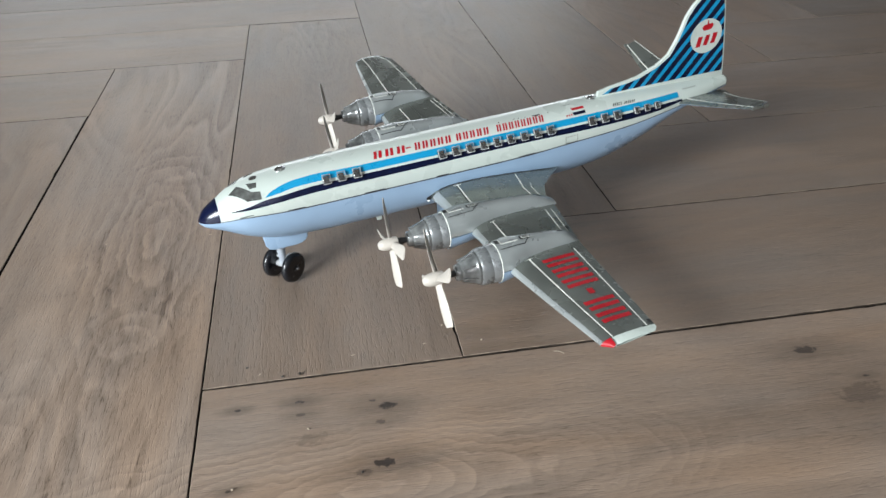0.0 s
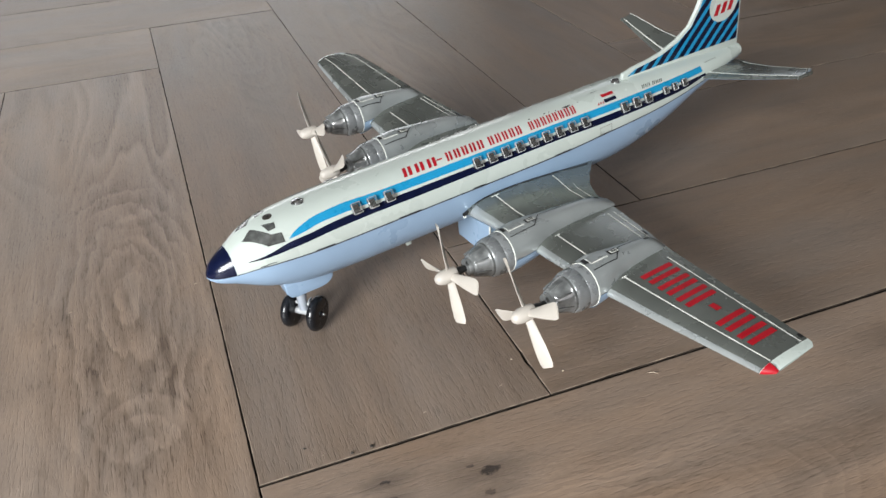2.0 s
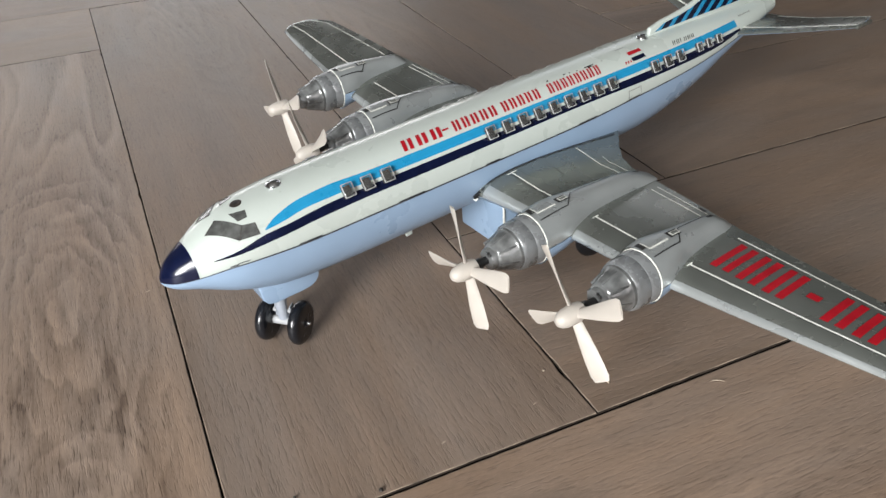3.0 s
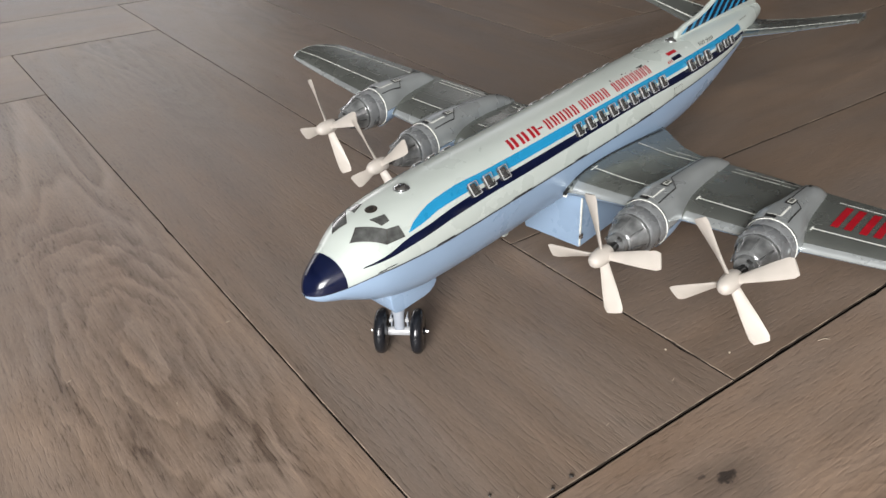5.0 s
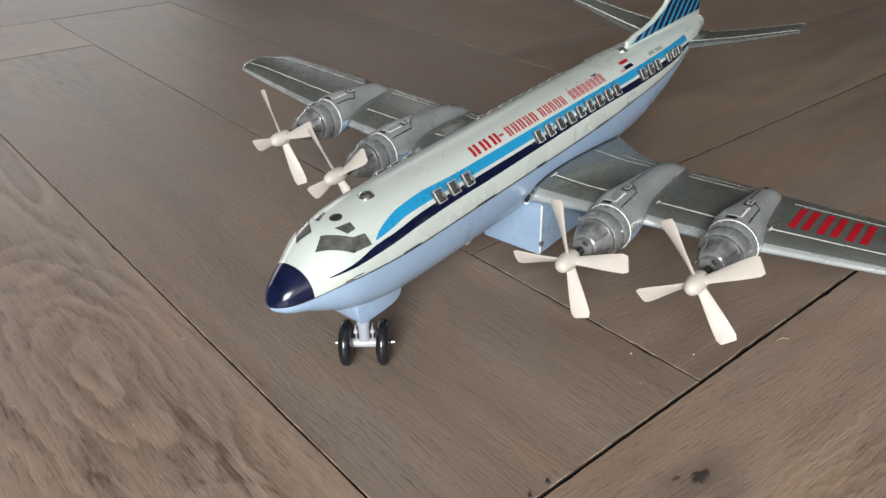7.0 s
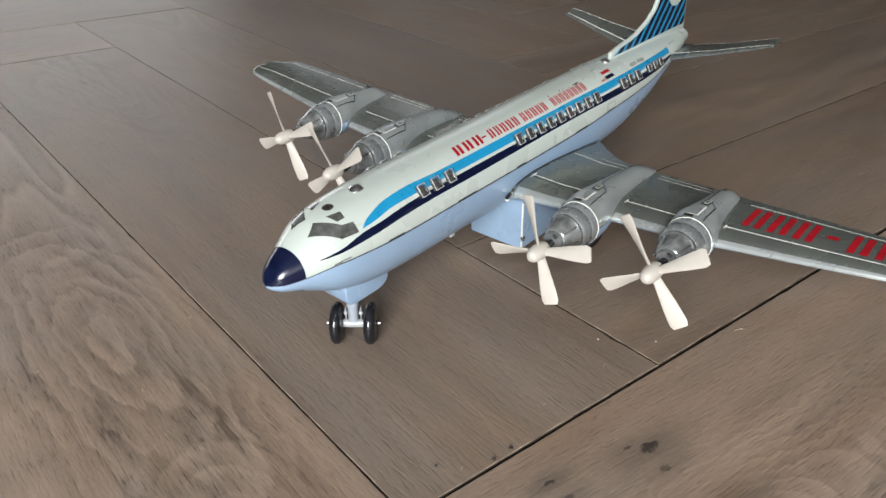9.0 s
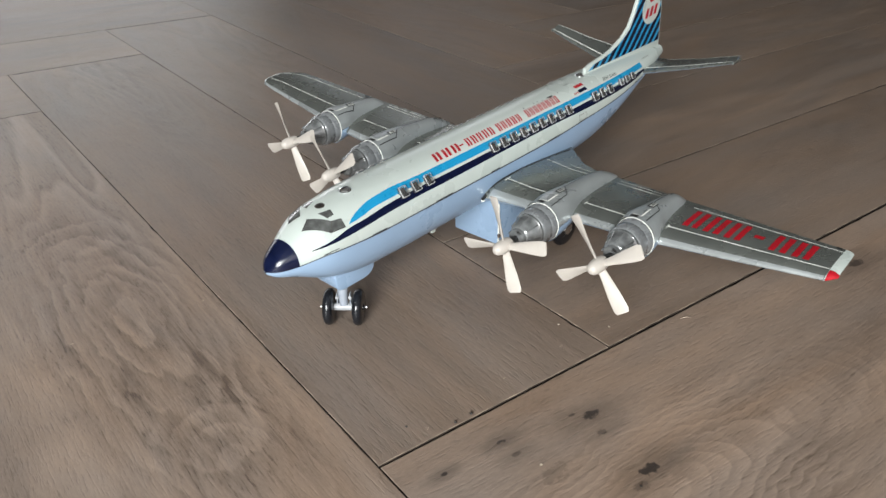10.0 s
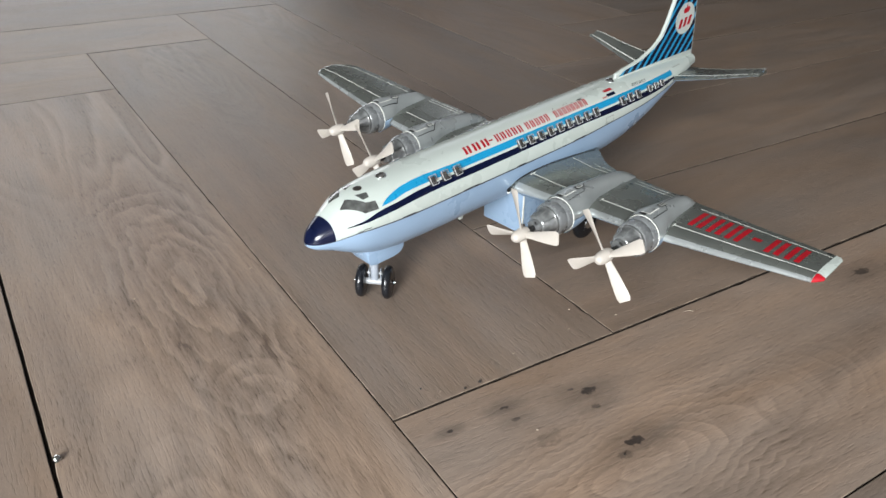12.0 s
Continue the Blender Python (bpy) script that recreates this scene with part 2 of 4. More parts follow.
    l.new(toned.outputs[2], hued.inputs[6])
    l.new(drift.outputs["Color"], hued.inputs[7])
    # knots in the boards by the aeroplane: x, y, radius, depth of the stain
    wob = node("TexNoise", Scale=130.0, Detail=6.0, Roughness=0.7)
    l.new(geo.outputs["Position"], wob.inputs["Vector"])
    dark = None
    for kx, ky, r, deep in KNOTS:
        dx = math("MULTIPLY", math("SUBTRACT", sep.outputs[0], kx), 0.55)
        dy = math("SUBTRACT", sep.outputs[1], ky)
        d = math("SQRT", math("ADD", math("MULTIPLY", dx, dx), math("MULTIPLY", dy, dy)))
        d = math("ADD", d, math("MULTIPLY_ADD", wob.outputs["Fac"], 2.6 * r, -1.25 * r))
        core = node("MapRange", From_Min=0.92 * r, From_Max=0.50 * r, To_Max=deep)
        l.new(d, core.inputs["Value"])
        hx = math("MULTIPLY", dx, 0.62)
        smoke = math("SQRT", math("ADD", math("MULTIPLY", hx, hx), math("MULTIPLY", dy, dy)))
        smoke = math("ADD", smoke, math("MULTIPLY_ADD", warp, 5.0 * r, math("MULTIPLY_ADD", wob.outputs["Fac"], 1.6 * r, -3.3 * r)))
        halo = node("MapRange", From_Min=3.6 * r, From_Max=0.0, To_Max=0.46 * deep)
        halo.interpolation_type = "SMOOTHSTEP"
        l.new(smoke, halo.inputs["Value"])
        both = math("MAXIMUM", core.outputs["Result"], halo.outputs["Result"])
        dark = both if dark is None else math("MAXIMUM", dark, both)
    stained = n.new("ShaderNodeMix")
    stained.data_type = "RGBA"
    stained.inputs[7].default_value = (0.030, 0.023, 0.020, 1)
    l.new(dark, stained.inputs[0])
    l.new(hued.outputs[2], stained.inputs[6])
    l.new(stained.outputs[2], b.inputs["Base Color"])
    gloss = math("MULTIPLY_ADD", streak, 0.20, 0.34)
    l.new(math("ADD", gloss, math("MULTIPLY", pore_cut.outputs["Result"], 0.1)), b.inputs["Roughness"])
    b.inputs["Specular IOR Level"].default_value = 0.42
    rel = node("Bump", Strength=0.45, Distance=0.0005)
    brushed = noise_at(22, 120, 1.0, 4.0, 0.65, 1.2)
    relief = math("SUBTRACT", math("MULTIPLY_ADD", brushed, 1.1, math("MULTIPLY", streak, 0.3)), math("MULTIPLY", pore_cut.outputs["Result"], 0.6))
    l.new(math("SUBTRACT", relief, math("MULTIPLY", fleck_cut.outputs["Result"], 0.7)), rel.inputs["Height"])
    l.new(rel.outputs["Normal"], b.inputs["Normal"])
    return m


FIGURES = [
    (-0.160, 0.765, 0.085, 0.300, 0.330, 6.5, 0.35, 1.2), (-0.158, 0.560, 0.060, 0.110, 0.300, 4.5, 0.28, 1.0), (-0.235, 0.420, 0.060, 0.200, 0.300, 5.0, 0.24, 1.0), (0.040, 1.360, 0.080, 0.330, 0.330, 6.5, 0.12, 1.3), (0.030, 0.385, 0.310, 0.085, 0.085, 13.0, 0.27, 0.12),
]
STREAKS = [(-0.187, 0.690, 0.009, 0.036, 0.22), (-0.150, 0.645, 0.010, 0.024, 0.15), (-0.134, 0.665, 0.005, 0.066, 0.27), (-0.142, 0.895, 0.030, 0.010, 0.15), (-0.122, 0.575, 0.008, 0.030, 0.16)]
KNOTS = [
    (0.055, 0.465, 0.0058, 0.95), (-0.013, 0.482, 0.0030, 0.95), (0.044, 0.407, 0.0064, 0.95), (-0.007, 0.440, 0.0100, 0.42), (0.042, 0.473, 0.0030, 0.80), (0.402, 0.464, 0.0074, 0.85), (0.416, 0.409, 0.0170, 0.55), (-0.012, 0.467, 0.0030, 0.70), (0.029, 0.401, 0.0056, 0.60), (-0.060, 0.481, 0.0021, 0.95), (0.431, 0.426, 0.0022, 0.95), (-0.062, 0.401, 0.0021, 0.9), (0.047, 0.448, 0.0035, 0.7),
]
OAK = wood_material()


# ---- building helpers ----
def finish(bm, sharp=38):
    """Smooth shading, broken at sharp edges."""
    bmesh.ops.recalc_face_normals(bm, faces=bm.faces)
    for f in bm.faces:
        f.smooth = True
    for e in bm.edges:
        if len(e.link_faces) == 2 and e.calc_face_angle(0) > radians(sharp):
            e.smooth = False
    return bm


def part(name, bm, mat, parent=None, label="", m=None):
    """Links a bmesh as one mesh object under a thing or a part."""
    me = bpy.data.meshes.new(name)
    bm.to_mesh(me)
    bm.free()
    me.materials.append(mat)
    ob = new(name, me)
    if parent is not None:
        ob.parent = parent
    if m is not None:
        ob.matrix_basis = m
    if label:
        ob["label"] = label
    return ob


def lerp_table(table, x):
    """Smooth value from a table of (x, value) rows."""
    if x <= table[0][0]:
        return table[0][1]
    for k in range(len(table) - 1):
        (x0, v0), (x1, v1) = table[k], table[k + 1]
        if x <= x1:
            def slope(i):
                a, b = table[max(i - 1, 0)], table[min(i + 1, len(table) - 1)]
                return (b[1] - a[1]) / (b[0] - a[0])
            h = x1 - x0
            s = (x - x0) / h
            m0, m1 = slope(k) * h, slope(k + 1) * h
            return (2 * s**3 - 3 * s**2 + 1) * v0 + (s**3 - 2 * s**2 + s) * m0 + (-2 * s**3 + 3 * s**2) * v1 + (s**3 - s**2) * m1
    return table[-1][1]


def grid_mesh(rows, close=False, caps=False):
    """A skin over rows of points."""
    bm = bmesh.new()
    vs = [[bm.verts.new(p) for p in row] for row in rows]
    n = len(rows[0])
    for a, b in zip(vs, vs[1:]):
        for k in range(n if close else n - 1):
            bm.faces.new((a[k], a[(k + 1) % n], b[(k + 1) % n], b[k]))
    if caps:
        bm.faces.new(vs[0])
        bm.faces.new(list(reversed(vs[-1])))
    bmesh.ops.remove_doubles(bm, verts=bm.verts, dist=1e-6)
    return finish(bm)


def shell(bm, thick):
    """Gives a sheet its thickness, inwards or outwards."""
    bmesh.ops.solidify(bm, geom=bm.faces[:], thickness=thick)
    return finish(bm)


def lathe(profile, axis="x", steps=28):
    """A turned body: rows of (along, radius)."""
    rows = []
    for a, r in profile:
        ring = []
        for k in range(steps):
            w = 2 * math.pi * k / steps
            c, s = r * math.cos(w), r * math.sin(w)
            ring.append({"x": (a, c, s), "y": (c, a, s), "z": (c, s, a)}[axis])
        rows.append(ring)
    return grid_mesh(rows, close=True, caps=True)


def box(x0, x1, y0, y1, z0, z1, bevel=0.0, segments=2):
    bm = bmesh.new()
    bmesh.ops.create_cube(bm, size=1.0)
    for v in bm.verts:
        v.co = ((x0 + x1) / 2 + v.co.x * (x1 - x0), (y0 + y1) / 2 + v.co.y * (y1 - y0), (z0 + z1) / 2 + v.co.z * (z1 - z0))
    if bevel:
        bmesh.ops.bevel(bm, geom=bm.edges[:], offset=bevel, segments=segments, profile=0.6, affect="EDGES")
    return finish(bm)


def prism(outline, y0, y1, bevel=0.0):
    """An outline of (x, z) points, drawn out from y0 to y1."""
    bm = bmesh.new()
    a = [bm.verts.new((x, y0, z)) for x, z in outline]
    f = bm.faces.new(a)
    made = bmesh.ops.extrude_face_region(bm, geom=[f])
    for v in made["geom"]:
        if isinstance(v, bmesh.types.BMVert):
            v.co.y = y1
    if bevel:
        rim = [e for e in bm.edges if abs(e.verts[0].co.y - e.verts[1].co.y) < 1e-7]
        bmesh.ops.bevel(bm, geom=rim, offset=bevel, segments=3, profile=0.5, affect="EDGES")
    return finish(bm)


# ---- the room: herringbone floor, and unseen walls and ceiling that shape the light ----
W, L = 0.2118, 1.059
X0, Y0 = -0.0895, 0.5105
SIDE_GAP, END_GAP = 0.0003, 0.0006  # half the joint beside boards that run north, and at their ends
floor_base = tagged(part("floor", box(-2.15, 3.6, -2.6, 4.6, -0.06, -0.0019), GAP), "grey-brown oiled oak plank floor laid in herringbone", "floor", kind="structure")


def wall(name, bm, mat, label):
    return tagged(part(name, bm, mat), label, "wall", kind="structure")


def joined(*pieces):
    bm = bmesh.new()
    for p in pieces:
        me = bpy.data.meshes.new("piece")
        p.to_mesh(me)
        p.free()
        bm.from_mesh(me)
        bpy.data.meshes.remove(me)
    return bm


wall("wall_west", joined(box(-2.15, -2.0, -0.52, 4.6, 0, 2.6), box(-2.15, -2.0, -2.6, -1.62, 0, 2.6), box(-2.15, -2.0, -1.62, -0.52, 1.72, 2.6), box(-2.15, -2.0, -1.62, -0.52, 0, 0.52)), PLASTER, "unseen matt grey-beige wall with an opening for daylight")
# east and north walls are dark so the floor mirrors less light
wall("wall_east", box(3.6, 3.75, -2.6, 4.6, 0, 2.6), DUSK, "unseen dark brown wall that keeps the east floor dim")
wall("wall_north", joined(box(-2.15, -1.8, 4.6, 4.75, 0, 2.6), box(-1.8, 1.6, 4.6, 4.75, 1.12, 2.6), box(-1.8, 1.6, 4.6, 4.75, 0, 0.48), box(1.6, 3.75, 4.6, 4.75, 0, 1.5), box(1.6, 2.0, 4.6, 4.75, 1.5, 2.6), box(2.0, 3.75, 4.6, 4.75, 2.4, 2.6), box(3.5, 3.75, 4.6, 4.75, 1.5, 2.4)), DUSK, "unseen dark brown wall that damps reflections, with openings for two lamps")
wall("wall_south", joined(box(-2.15, -1.7, -2.75, -2.6, 0, 2.6), box(0.5, 3.75, -2.75, -2.6, 0, 2.6), box(-1.7, 0.5, -2.75, -2.6, 2.0, 2.6), box(-1.7, 0.5, -2.75, -2.6, 0, 0.7)), PLASTER, "unseen matt grey-beige wall with an opening for the fill lamp")
tagged(part("ceiling", box(-2.15, 3.75, -2.75, 4.75, 2.6, 2.7), CEILING), "unseen plain grey ceiling, dulled to limit bounced light", "ceiling", kind="structure")


# ---- the tin airliner ----
# its own axes: x from nose to tail, y to starboard, z up; the nose wheel's axle lies over the origin
plane = tagged(new("toy_airliner"), "vintage tin toy airliner, off-white, blue and silver, on oak floor", "toy airplane")
plane.matrix_basis = pose(-0.0325, 0.6620, 0.0, 0.7, -2.5, 11.3)

TOP = [(-0.0562, 0.0802), (-0.0548, 0.0826), (-0.0500, 0.0885), (-0.0375, 0.0962), (-0.0178, 0.1065), (-0.002, 0.1100), (0.023, 0.1128), (0.06, 0.1143), (0.106, 0.1150), (0.30, 0.1165), (0.36, 0.1165), (0.42, 0.1150), (0.46, 0.1130), (0.500, 0.1105)]
SEAM = [(-0.0562, 0.0793), (-0.0548, 0.0795), (-0.0375, 0.0812), (-0.016, 0.0850), (0.033, 0.0845), (0.10, 0.0845), (0.25, 0.0850), (0.30, 0.0875), (0.37, 0.0905), (0.42, 0.0955), (0.46, 0.0995), (0.500, 0.1030)]
LOW = [(-0.0562, 0.0785), (-0.0548, 0.0764), (-0.0500, 0.0731), (-0.0375, 0.0681), (-0.015, 0.0571), (0.01, 0.0497), (0.04, 0.0470), (0.08, 0.0460), (0.24, 0.0460), (0.31, 0.0465), (0.35, 0.0520), (0.389, 0.0645), (0.423, 0.0805), (0.455, 0.0920), (0.500, 0.1000)]
HALF = [(-0.0562, 0.0006), (-0.0548, 0.0040), (-0.0500, 0.0095), (-0.0375, 0.0158), (-0.016, 0.0250), (0.005, 0.0285), (0.03, 0.0298), (0.08, 0.0300), (0.28, 0.0300), (0.34, 0.0288), (0.40, 0.0248), (0.44, 0.0195), (0.47, 0.0140), (0.500, 0.0070)]
NEXP = 2.3


def hull(x, a, up=True, out=0.0):
    """A point of the hull at x; a: 0 at the starboard seam, pi at the port seam, over the top or under the keel."""
    top, seam, low, half = (lerp_table(t, x) for t in (TOP, SEAM, LOW, HALF))
    c, s = math.cos(a), math.sin(a)
    high = (top - seam if up else seam - low) + out
    y = (half + out) * math.copysign(abs(c) ** (2 / NEXP), c)
    z = high * abs(s) ** (2 / NEXP)
    return (x, y, seam + z if up else seam - z)


def hull_at(x, z, port=True, out=0.0):
    """The point of the upper hull's flank at height z."""
    top, seam = lerp_table(TOP, x), lerp_table(SEAM, x)
    s = min(max((z - seam) / (top - seam), 0.0), 1.0) ** (NEXP / 2)
    a = math.asin(s)
    return hull(x, math.pi - a if port else a, True, out)


def spread(a, b, n):
    return [a + (b - a) * k / (n - 1) for k in range(n)]


def hull_skin(xs, up, a0, a1, steps, out=0.0):
    return grid_mesh([[hull(x, a, up, out) for a in spread(a0, a1, steps)] for x in xs])


body_xs = spread(-0.0375, 0.03, 14) + spread(0.04, 0.30, 14)[0:] + spread(0.31, 0.50, 24)
fuselage = part("fuselage_top", shell(hull_skin(body_xs, True, 0, math.pi, 49), 0.0006), WHITE, plane, "off-white enamelled upper hull, lightly chipped")
nose_xs = spread(-0.0562, -0.0530, 7) + spread(-0.0515, -0.0377, 8)
part("nose_cone", hull_skin(nose_xs, True, 0.0, math.pi, 33, 0.0003), NAVY, plane, "glossy navy nose cone")
part("fuselage_belly", hull_skin(nose_xs + body_xs, False, 0.0, math.pi, 41, 0.0001), BELLY, plane, "light blue enamelled belly")
# the folded seam, a dark line where the halves meet
for port in (True, False):
    rows = [[hull(x, (math.pi if port else 0.0) + (-1 if port else 1) * d, True, 0.00035) for d in (0.0, 0.0210)] for x in nose_xs + body_xs]
    part("seam", grid_mesh(rows), SEAMLINE, plane, "dark folded tin seam")
# round tail end
tail_top = lathe([(0.0, 0.0066), (0.0025, 0.0060), (0.0045, 0.0042), (0.0054, 0.0012)])
part("tail_end", tail_top, WHITE, plane, "rounded white tail end", pose(0.4985, 0, 0.1046))


def band(name, xs, low, high, mat, parent, label, port=True, out=0.00022, rows_n=5):
    """A printed stripe that lies on the hull between two curves of height."""
    rows = [[hull_at(x, z, port, out) for z in spread(lerp_table(low, x), lerp_table(high, x), rows_n)] for x in xs]
    return part(name, grid_mesh(rows), mat, parent, label)


CYAN_HI = [(0.004, 0.1010), (0.010, 0.1042), (0.0236, 0.1076), (0.035, 0.1088), (0.053, 0.1096), (0.08, 0.1092), (0.25, 0.1098), (0.32, 0.1100), (0.41, 0.1100), (0.432, 0.1100)]
CYAN_LO = [(0.004, 0.1005), (0.0158, 0.1019), (0.0305, 0.1040), (0.06, 0.1047), (0.108, 0.1046), (0.25, 0.1051), (0.38, 0.1054), (0.432, 0.1056)]
NAVY_HI = [(-0.028, 0.0909), (-0.012, 0.0948), (0.0013, 0.0983), (0.0192, 0.0999), (0.04, 0.1018), (0.07, 0.1027), (0.107, 0.1027), (0.25, 0.1032), (0.38, 0.1034), (0.436, 0.1034)]
NAVY_LO = [(-0.028, 0.0905), (-0.012, 0.0923), (0.0, 0.0936), (0.0175, 0.0950), (0.036, 0.0964), (0.07, 0.0974), (0.107, 0.0974), (0.25, 0.0986), (0.33, 0.0978), (0.40, 0.0980), (0.436, 0.1015)]
for port in (True, False):
    band("cyan_stripe", spread(0.004, 0.06, 16) + spread(0.07, 0.432, 28), CYAN_LO, CYAN_HI, CYAN, fuselage, "printed cyan stripe", port)
    band("navy_stripe", spread(-0.028, 0.06, 18) + spread(0.07, 0.436, 28), NAVY_LO, NAVY_HI, NAVY, fuselage, "printed navy stripe", port)


# side windows: clear plastic blocks that stand proud of the hull
def side_window_mesh(s=1.0, out=0.0):
    return box(-0.0036 * s, 0.0036 * s, -0.0012, 0.0046 + out, -0.0043 * s, 0.0043 * s, 0.0017, 3)


def window_frame_mesh(s=1.0, out=0.0):
    # a raised rim round each window
    a, b, w = 0.0035 * s, 0.0042 * s, 0.0006
    return joined(box(-a, -a + w, 0.0034 + out, 0.0044 + out, -b, b, 0.0004, 2), box(a - w, a, 0.0034 + out, 0.0044 + out, -b, b, 0.0004, 2), box(-a, a, 0.0034 + out, 0.0044 + out, b - w, b, 0.0004, 2), box(-a, a, 0.0034 + out, 0.0044 + out, -b, -b + w, 0.0004, 2))


def window_pose(x, z, port):
    p = Vector(hull_at(x, z, port))
    lean = math.degrees(math.atan2(hull_at(x, z + 0.003, port)[1] - hull_at(x, z - 0.003, port)[1], 0.006))
    m = pose(*p, -lean, 0, 0)
    return m @ pose(0, 0, 0, 0, 0, 180) if port else m


WINDOWS = [0.0590, 0.0727, 0.0870] + [0.1688 + 0.0140 * k for k in range(9)] + [0.3262, 0.3405, 0.3550] + [0.3780, 0.3903, 0.4030]
for port in (True, False):
    for k, x in enumerate(WINDOWS):
        s, out = 1.08 if k < 15 else 0.84, -0.0011 if port else -0.0028
        w = part("side_window", side_window_mesh(s, out), CLEAR, plane, "smoky moulded plastic side window", window_pose(x, 0.1043, port))
        part("window_core", box(-0.0022 * s, 0.0022 * s, -0.0004, 0.0024 + out, -0.0028 * s, 0.0028 * s, 0.0007, 2), CORE, w, "dark smoked window core")
        part("window_rim", window_frame_mesh(s, out), RIM, w, "grey translucent raised bezel")


# ---- cockpit panes, screws and the rivet eye ----
def hull_patch(name, corners, mat, parent, label, out=0.00025, n=7):
    """A four-cornered patch on the port or starboard hull, its corners given as (x, angle over the top)."""
    (a, b, c, d) = corners
    rows = []
    for i in range(n):
        u = i / (n - 1)
        row = []
        for j in range(n):
            v = j / (n - 1)
            x = (a[0] * (1 - v) + b[0] * v) * (1 - u) + (d[0] * (1 - v) + c[0] * v) * u
            w = (a[1] * (1 - v) + b[1] * v) * (1 - u) + (d[1] * (1 - v) + c[1] * v) * u
            row.append(hull(x, w, True, out))
        rows.append(row)
    return part(name, grid_mesh(rows), mat, parent, label)


for side in (1, -1):
    def flip(corners):
        return [(x, w if side == 1 else math.pi - w) for x, w in corners]
    for corners in ([(-0.0176, 1.70), (-0.0070, 2.205), (-0.0117, 2.525), (-0.0257, 1.89)], [(-0.0066, 2.215), (0.0004, 2.285), (0.0002, 2.575), (-0.0113, 2.53)], [(-0.0092, 1.77), (-0.0007, 1.867), (-0.0019, 2.062), (-0.0073, 2.059)]):
        mx, mw = sum(c[0] for c in corners) / 4, sum(c[1] for c in corners) / 4
        hull_patch("pane_gasket", flip([(mx + (x - mx) * 1.07, mw + (w - mw) * 1.07) for x, w in corners]), EYE, fuselage, "thin dark edge round the pane", 0.00012)
    hull_patch("windscreen_pane", flip([(-0.0176, 1.70), (-0.0070, 2.205), (-0.0117, 2.525), (-0.0257, 1.89)]), PANE, fuselage, "smoked grey cockpit pane")
    hull_patch("side_pane", flip([(-0.0066, 2.215), (0.0004, 2.285), (0.0002, 2.575), (-0.0113, 2.53)]), PANE, fuselage, "smoked grey cockpit pane")
    hull_patch("eyebrow_pane", flip([(-0.0092, 1.77), (-0.0007, 1.867), (-0.0019, 2.062), (-0.0073, 2.059)]), PANE, fuselage, "smoked grey upper cockpit pane")


def screw(name, x):
    z = lerp_table(TOP, x)
    s = part(name, lathe([(-0.001, 0.0042), (0.0008, 0.0042), (0.0016, 0.0034), (0.0020, 0.0018), (0.0021, 0.0003)], "z", 24), CHROME, plane, "domed chrome screw", pose(x, 0, z))
    part("screw_slot", box(-0.0026, 0.0026, -0.0004, 0.0004, 0.0012, 0.0023), INK, s)
    part("screw_washer", lathe([(-0.0008, 0.0050), (0.0003, 0.0050), (0.0005, 0.0043)], "z", 24), CHROME, s)


screw("screw", 0.023)
screw("screw", 0.3395)
eye = part("rivet_eye", lathe([(-0.001, 0.0040), (0.0004, 0.0040), (0.0008, 0.0034), (0.0009, 0.0026), (0.0008, 0.0004)], "z", 20), EYE, plane, "dark rivet eye", pose(-0.0020, 0, 0.1094, 0, -9, 0))
part("eye_hole", lathe([(0.0, 0.0014), (0.0010, 0.0014), (0.0011, 0.0005)], "z", 16), INK, eye)

# ---- fin ----
FIN = [(0.3457, 0.1145), (0.3469, 0.1222), (0.3597, 0.1250), (0.3777, 0.1270), (0.3927, 0.1297), (0.4127, 0.1370), (0.4262, 0.1460), (0.4347, 0.1602), (0.4437, 0.1822), (0.4517, 0.1930), (0.4587, 0.1992), (0.4657, 0.2014), (0.4757, 0.2016), (0.4837, 0.1995), (0.4887, 0.1945), (0.4907, 0.1860), (0.4957, 0.1450), (0.4982, 0.1080)]
fin = part("tail_fin", prism(FIN, -0.0018, 0.0018, 0.0009), WHITE, plane, "white-edged tin tail fin")


def slanted(poly, low, high):
    """The pieces of an outline between two diagonals z = SLOPE * x - low and z = SLOPE * x - high."""
    bm = bmesh.new()
    bm.faces.new([bm.verts.new((x, 0, z)) for x, z in poly]).normal_update()
    bmesh.ops.triangulate(bm, faces=bm.faces[:])
    for at, sign in ((low, -1), (high, 1)):
        bmesh.ops.bisect_plane(bm, geom=bm.verts[:] + bm.edges[:] + bm.faces[:], plane_co=(0, 0, -at), plane_no=(SLOPE * sign, 0, -sign), clear_outer=True)
    bmesh.ops.remove_doubles(bm, verts=bm.verts[:], dist=1e-7)
    if bm.faces:
        bmesh.ops.dissolve_faces(bm, faces=bm.faces[:])
    pieces = [[(v.co.x, v.co.z) for v in f.verts] for f in bm.faces if f.calc_area() > 2e-7]
    bm.free()
    return pieces


def flat(poly, y, side):
    bm = bmesh.new()
    vs = [bm.verts.new((x, y * side, z)) for x, z in poly]
    bm.faces.new(vs)
    made = bmesh.ops.extrude_face_region(bm, geom=bm.faces[:])
    for v in made["geom"]:
        if isinstance(v, bmesh.types.BMVert):
            v.co.y = (y + 0.00012) * side
    return finish(bm)


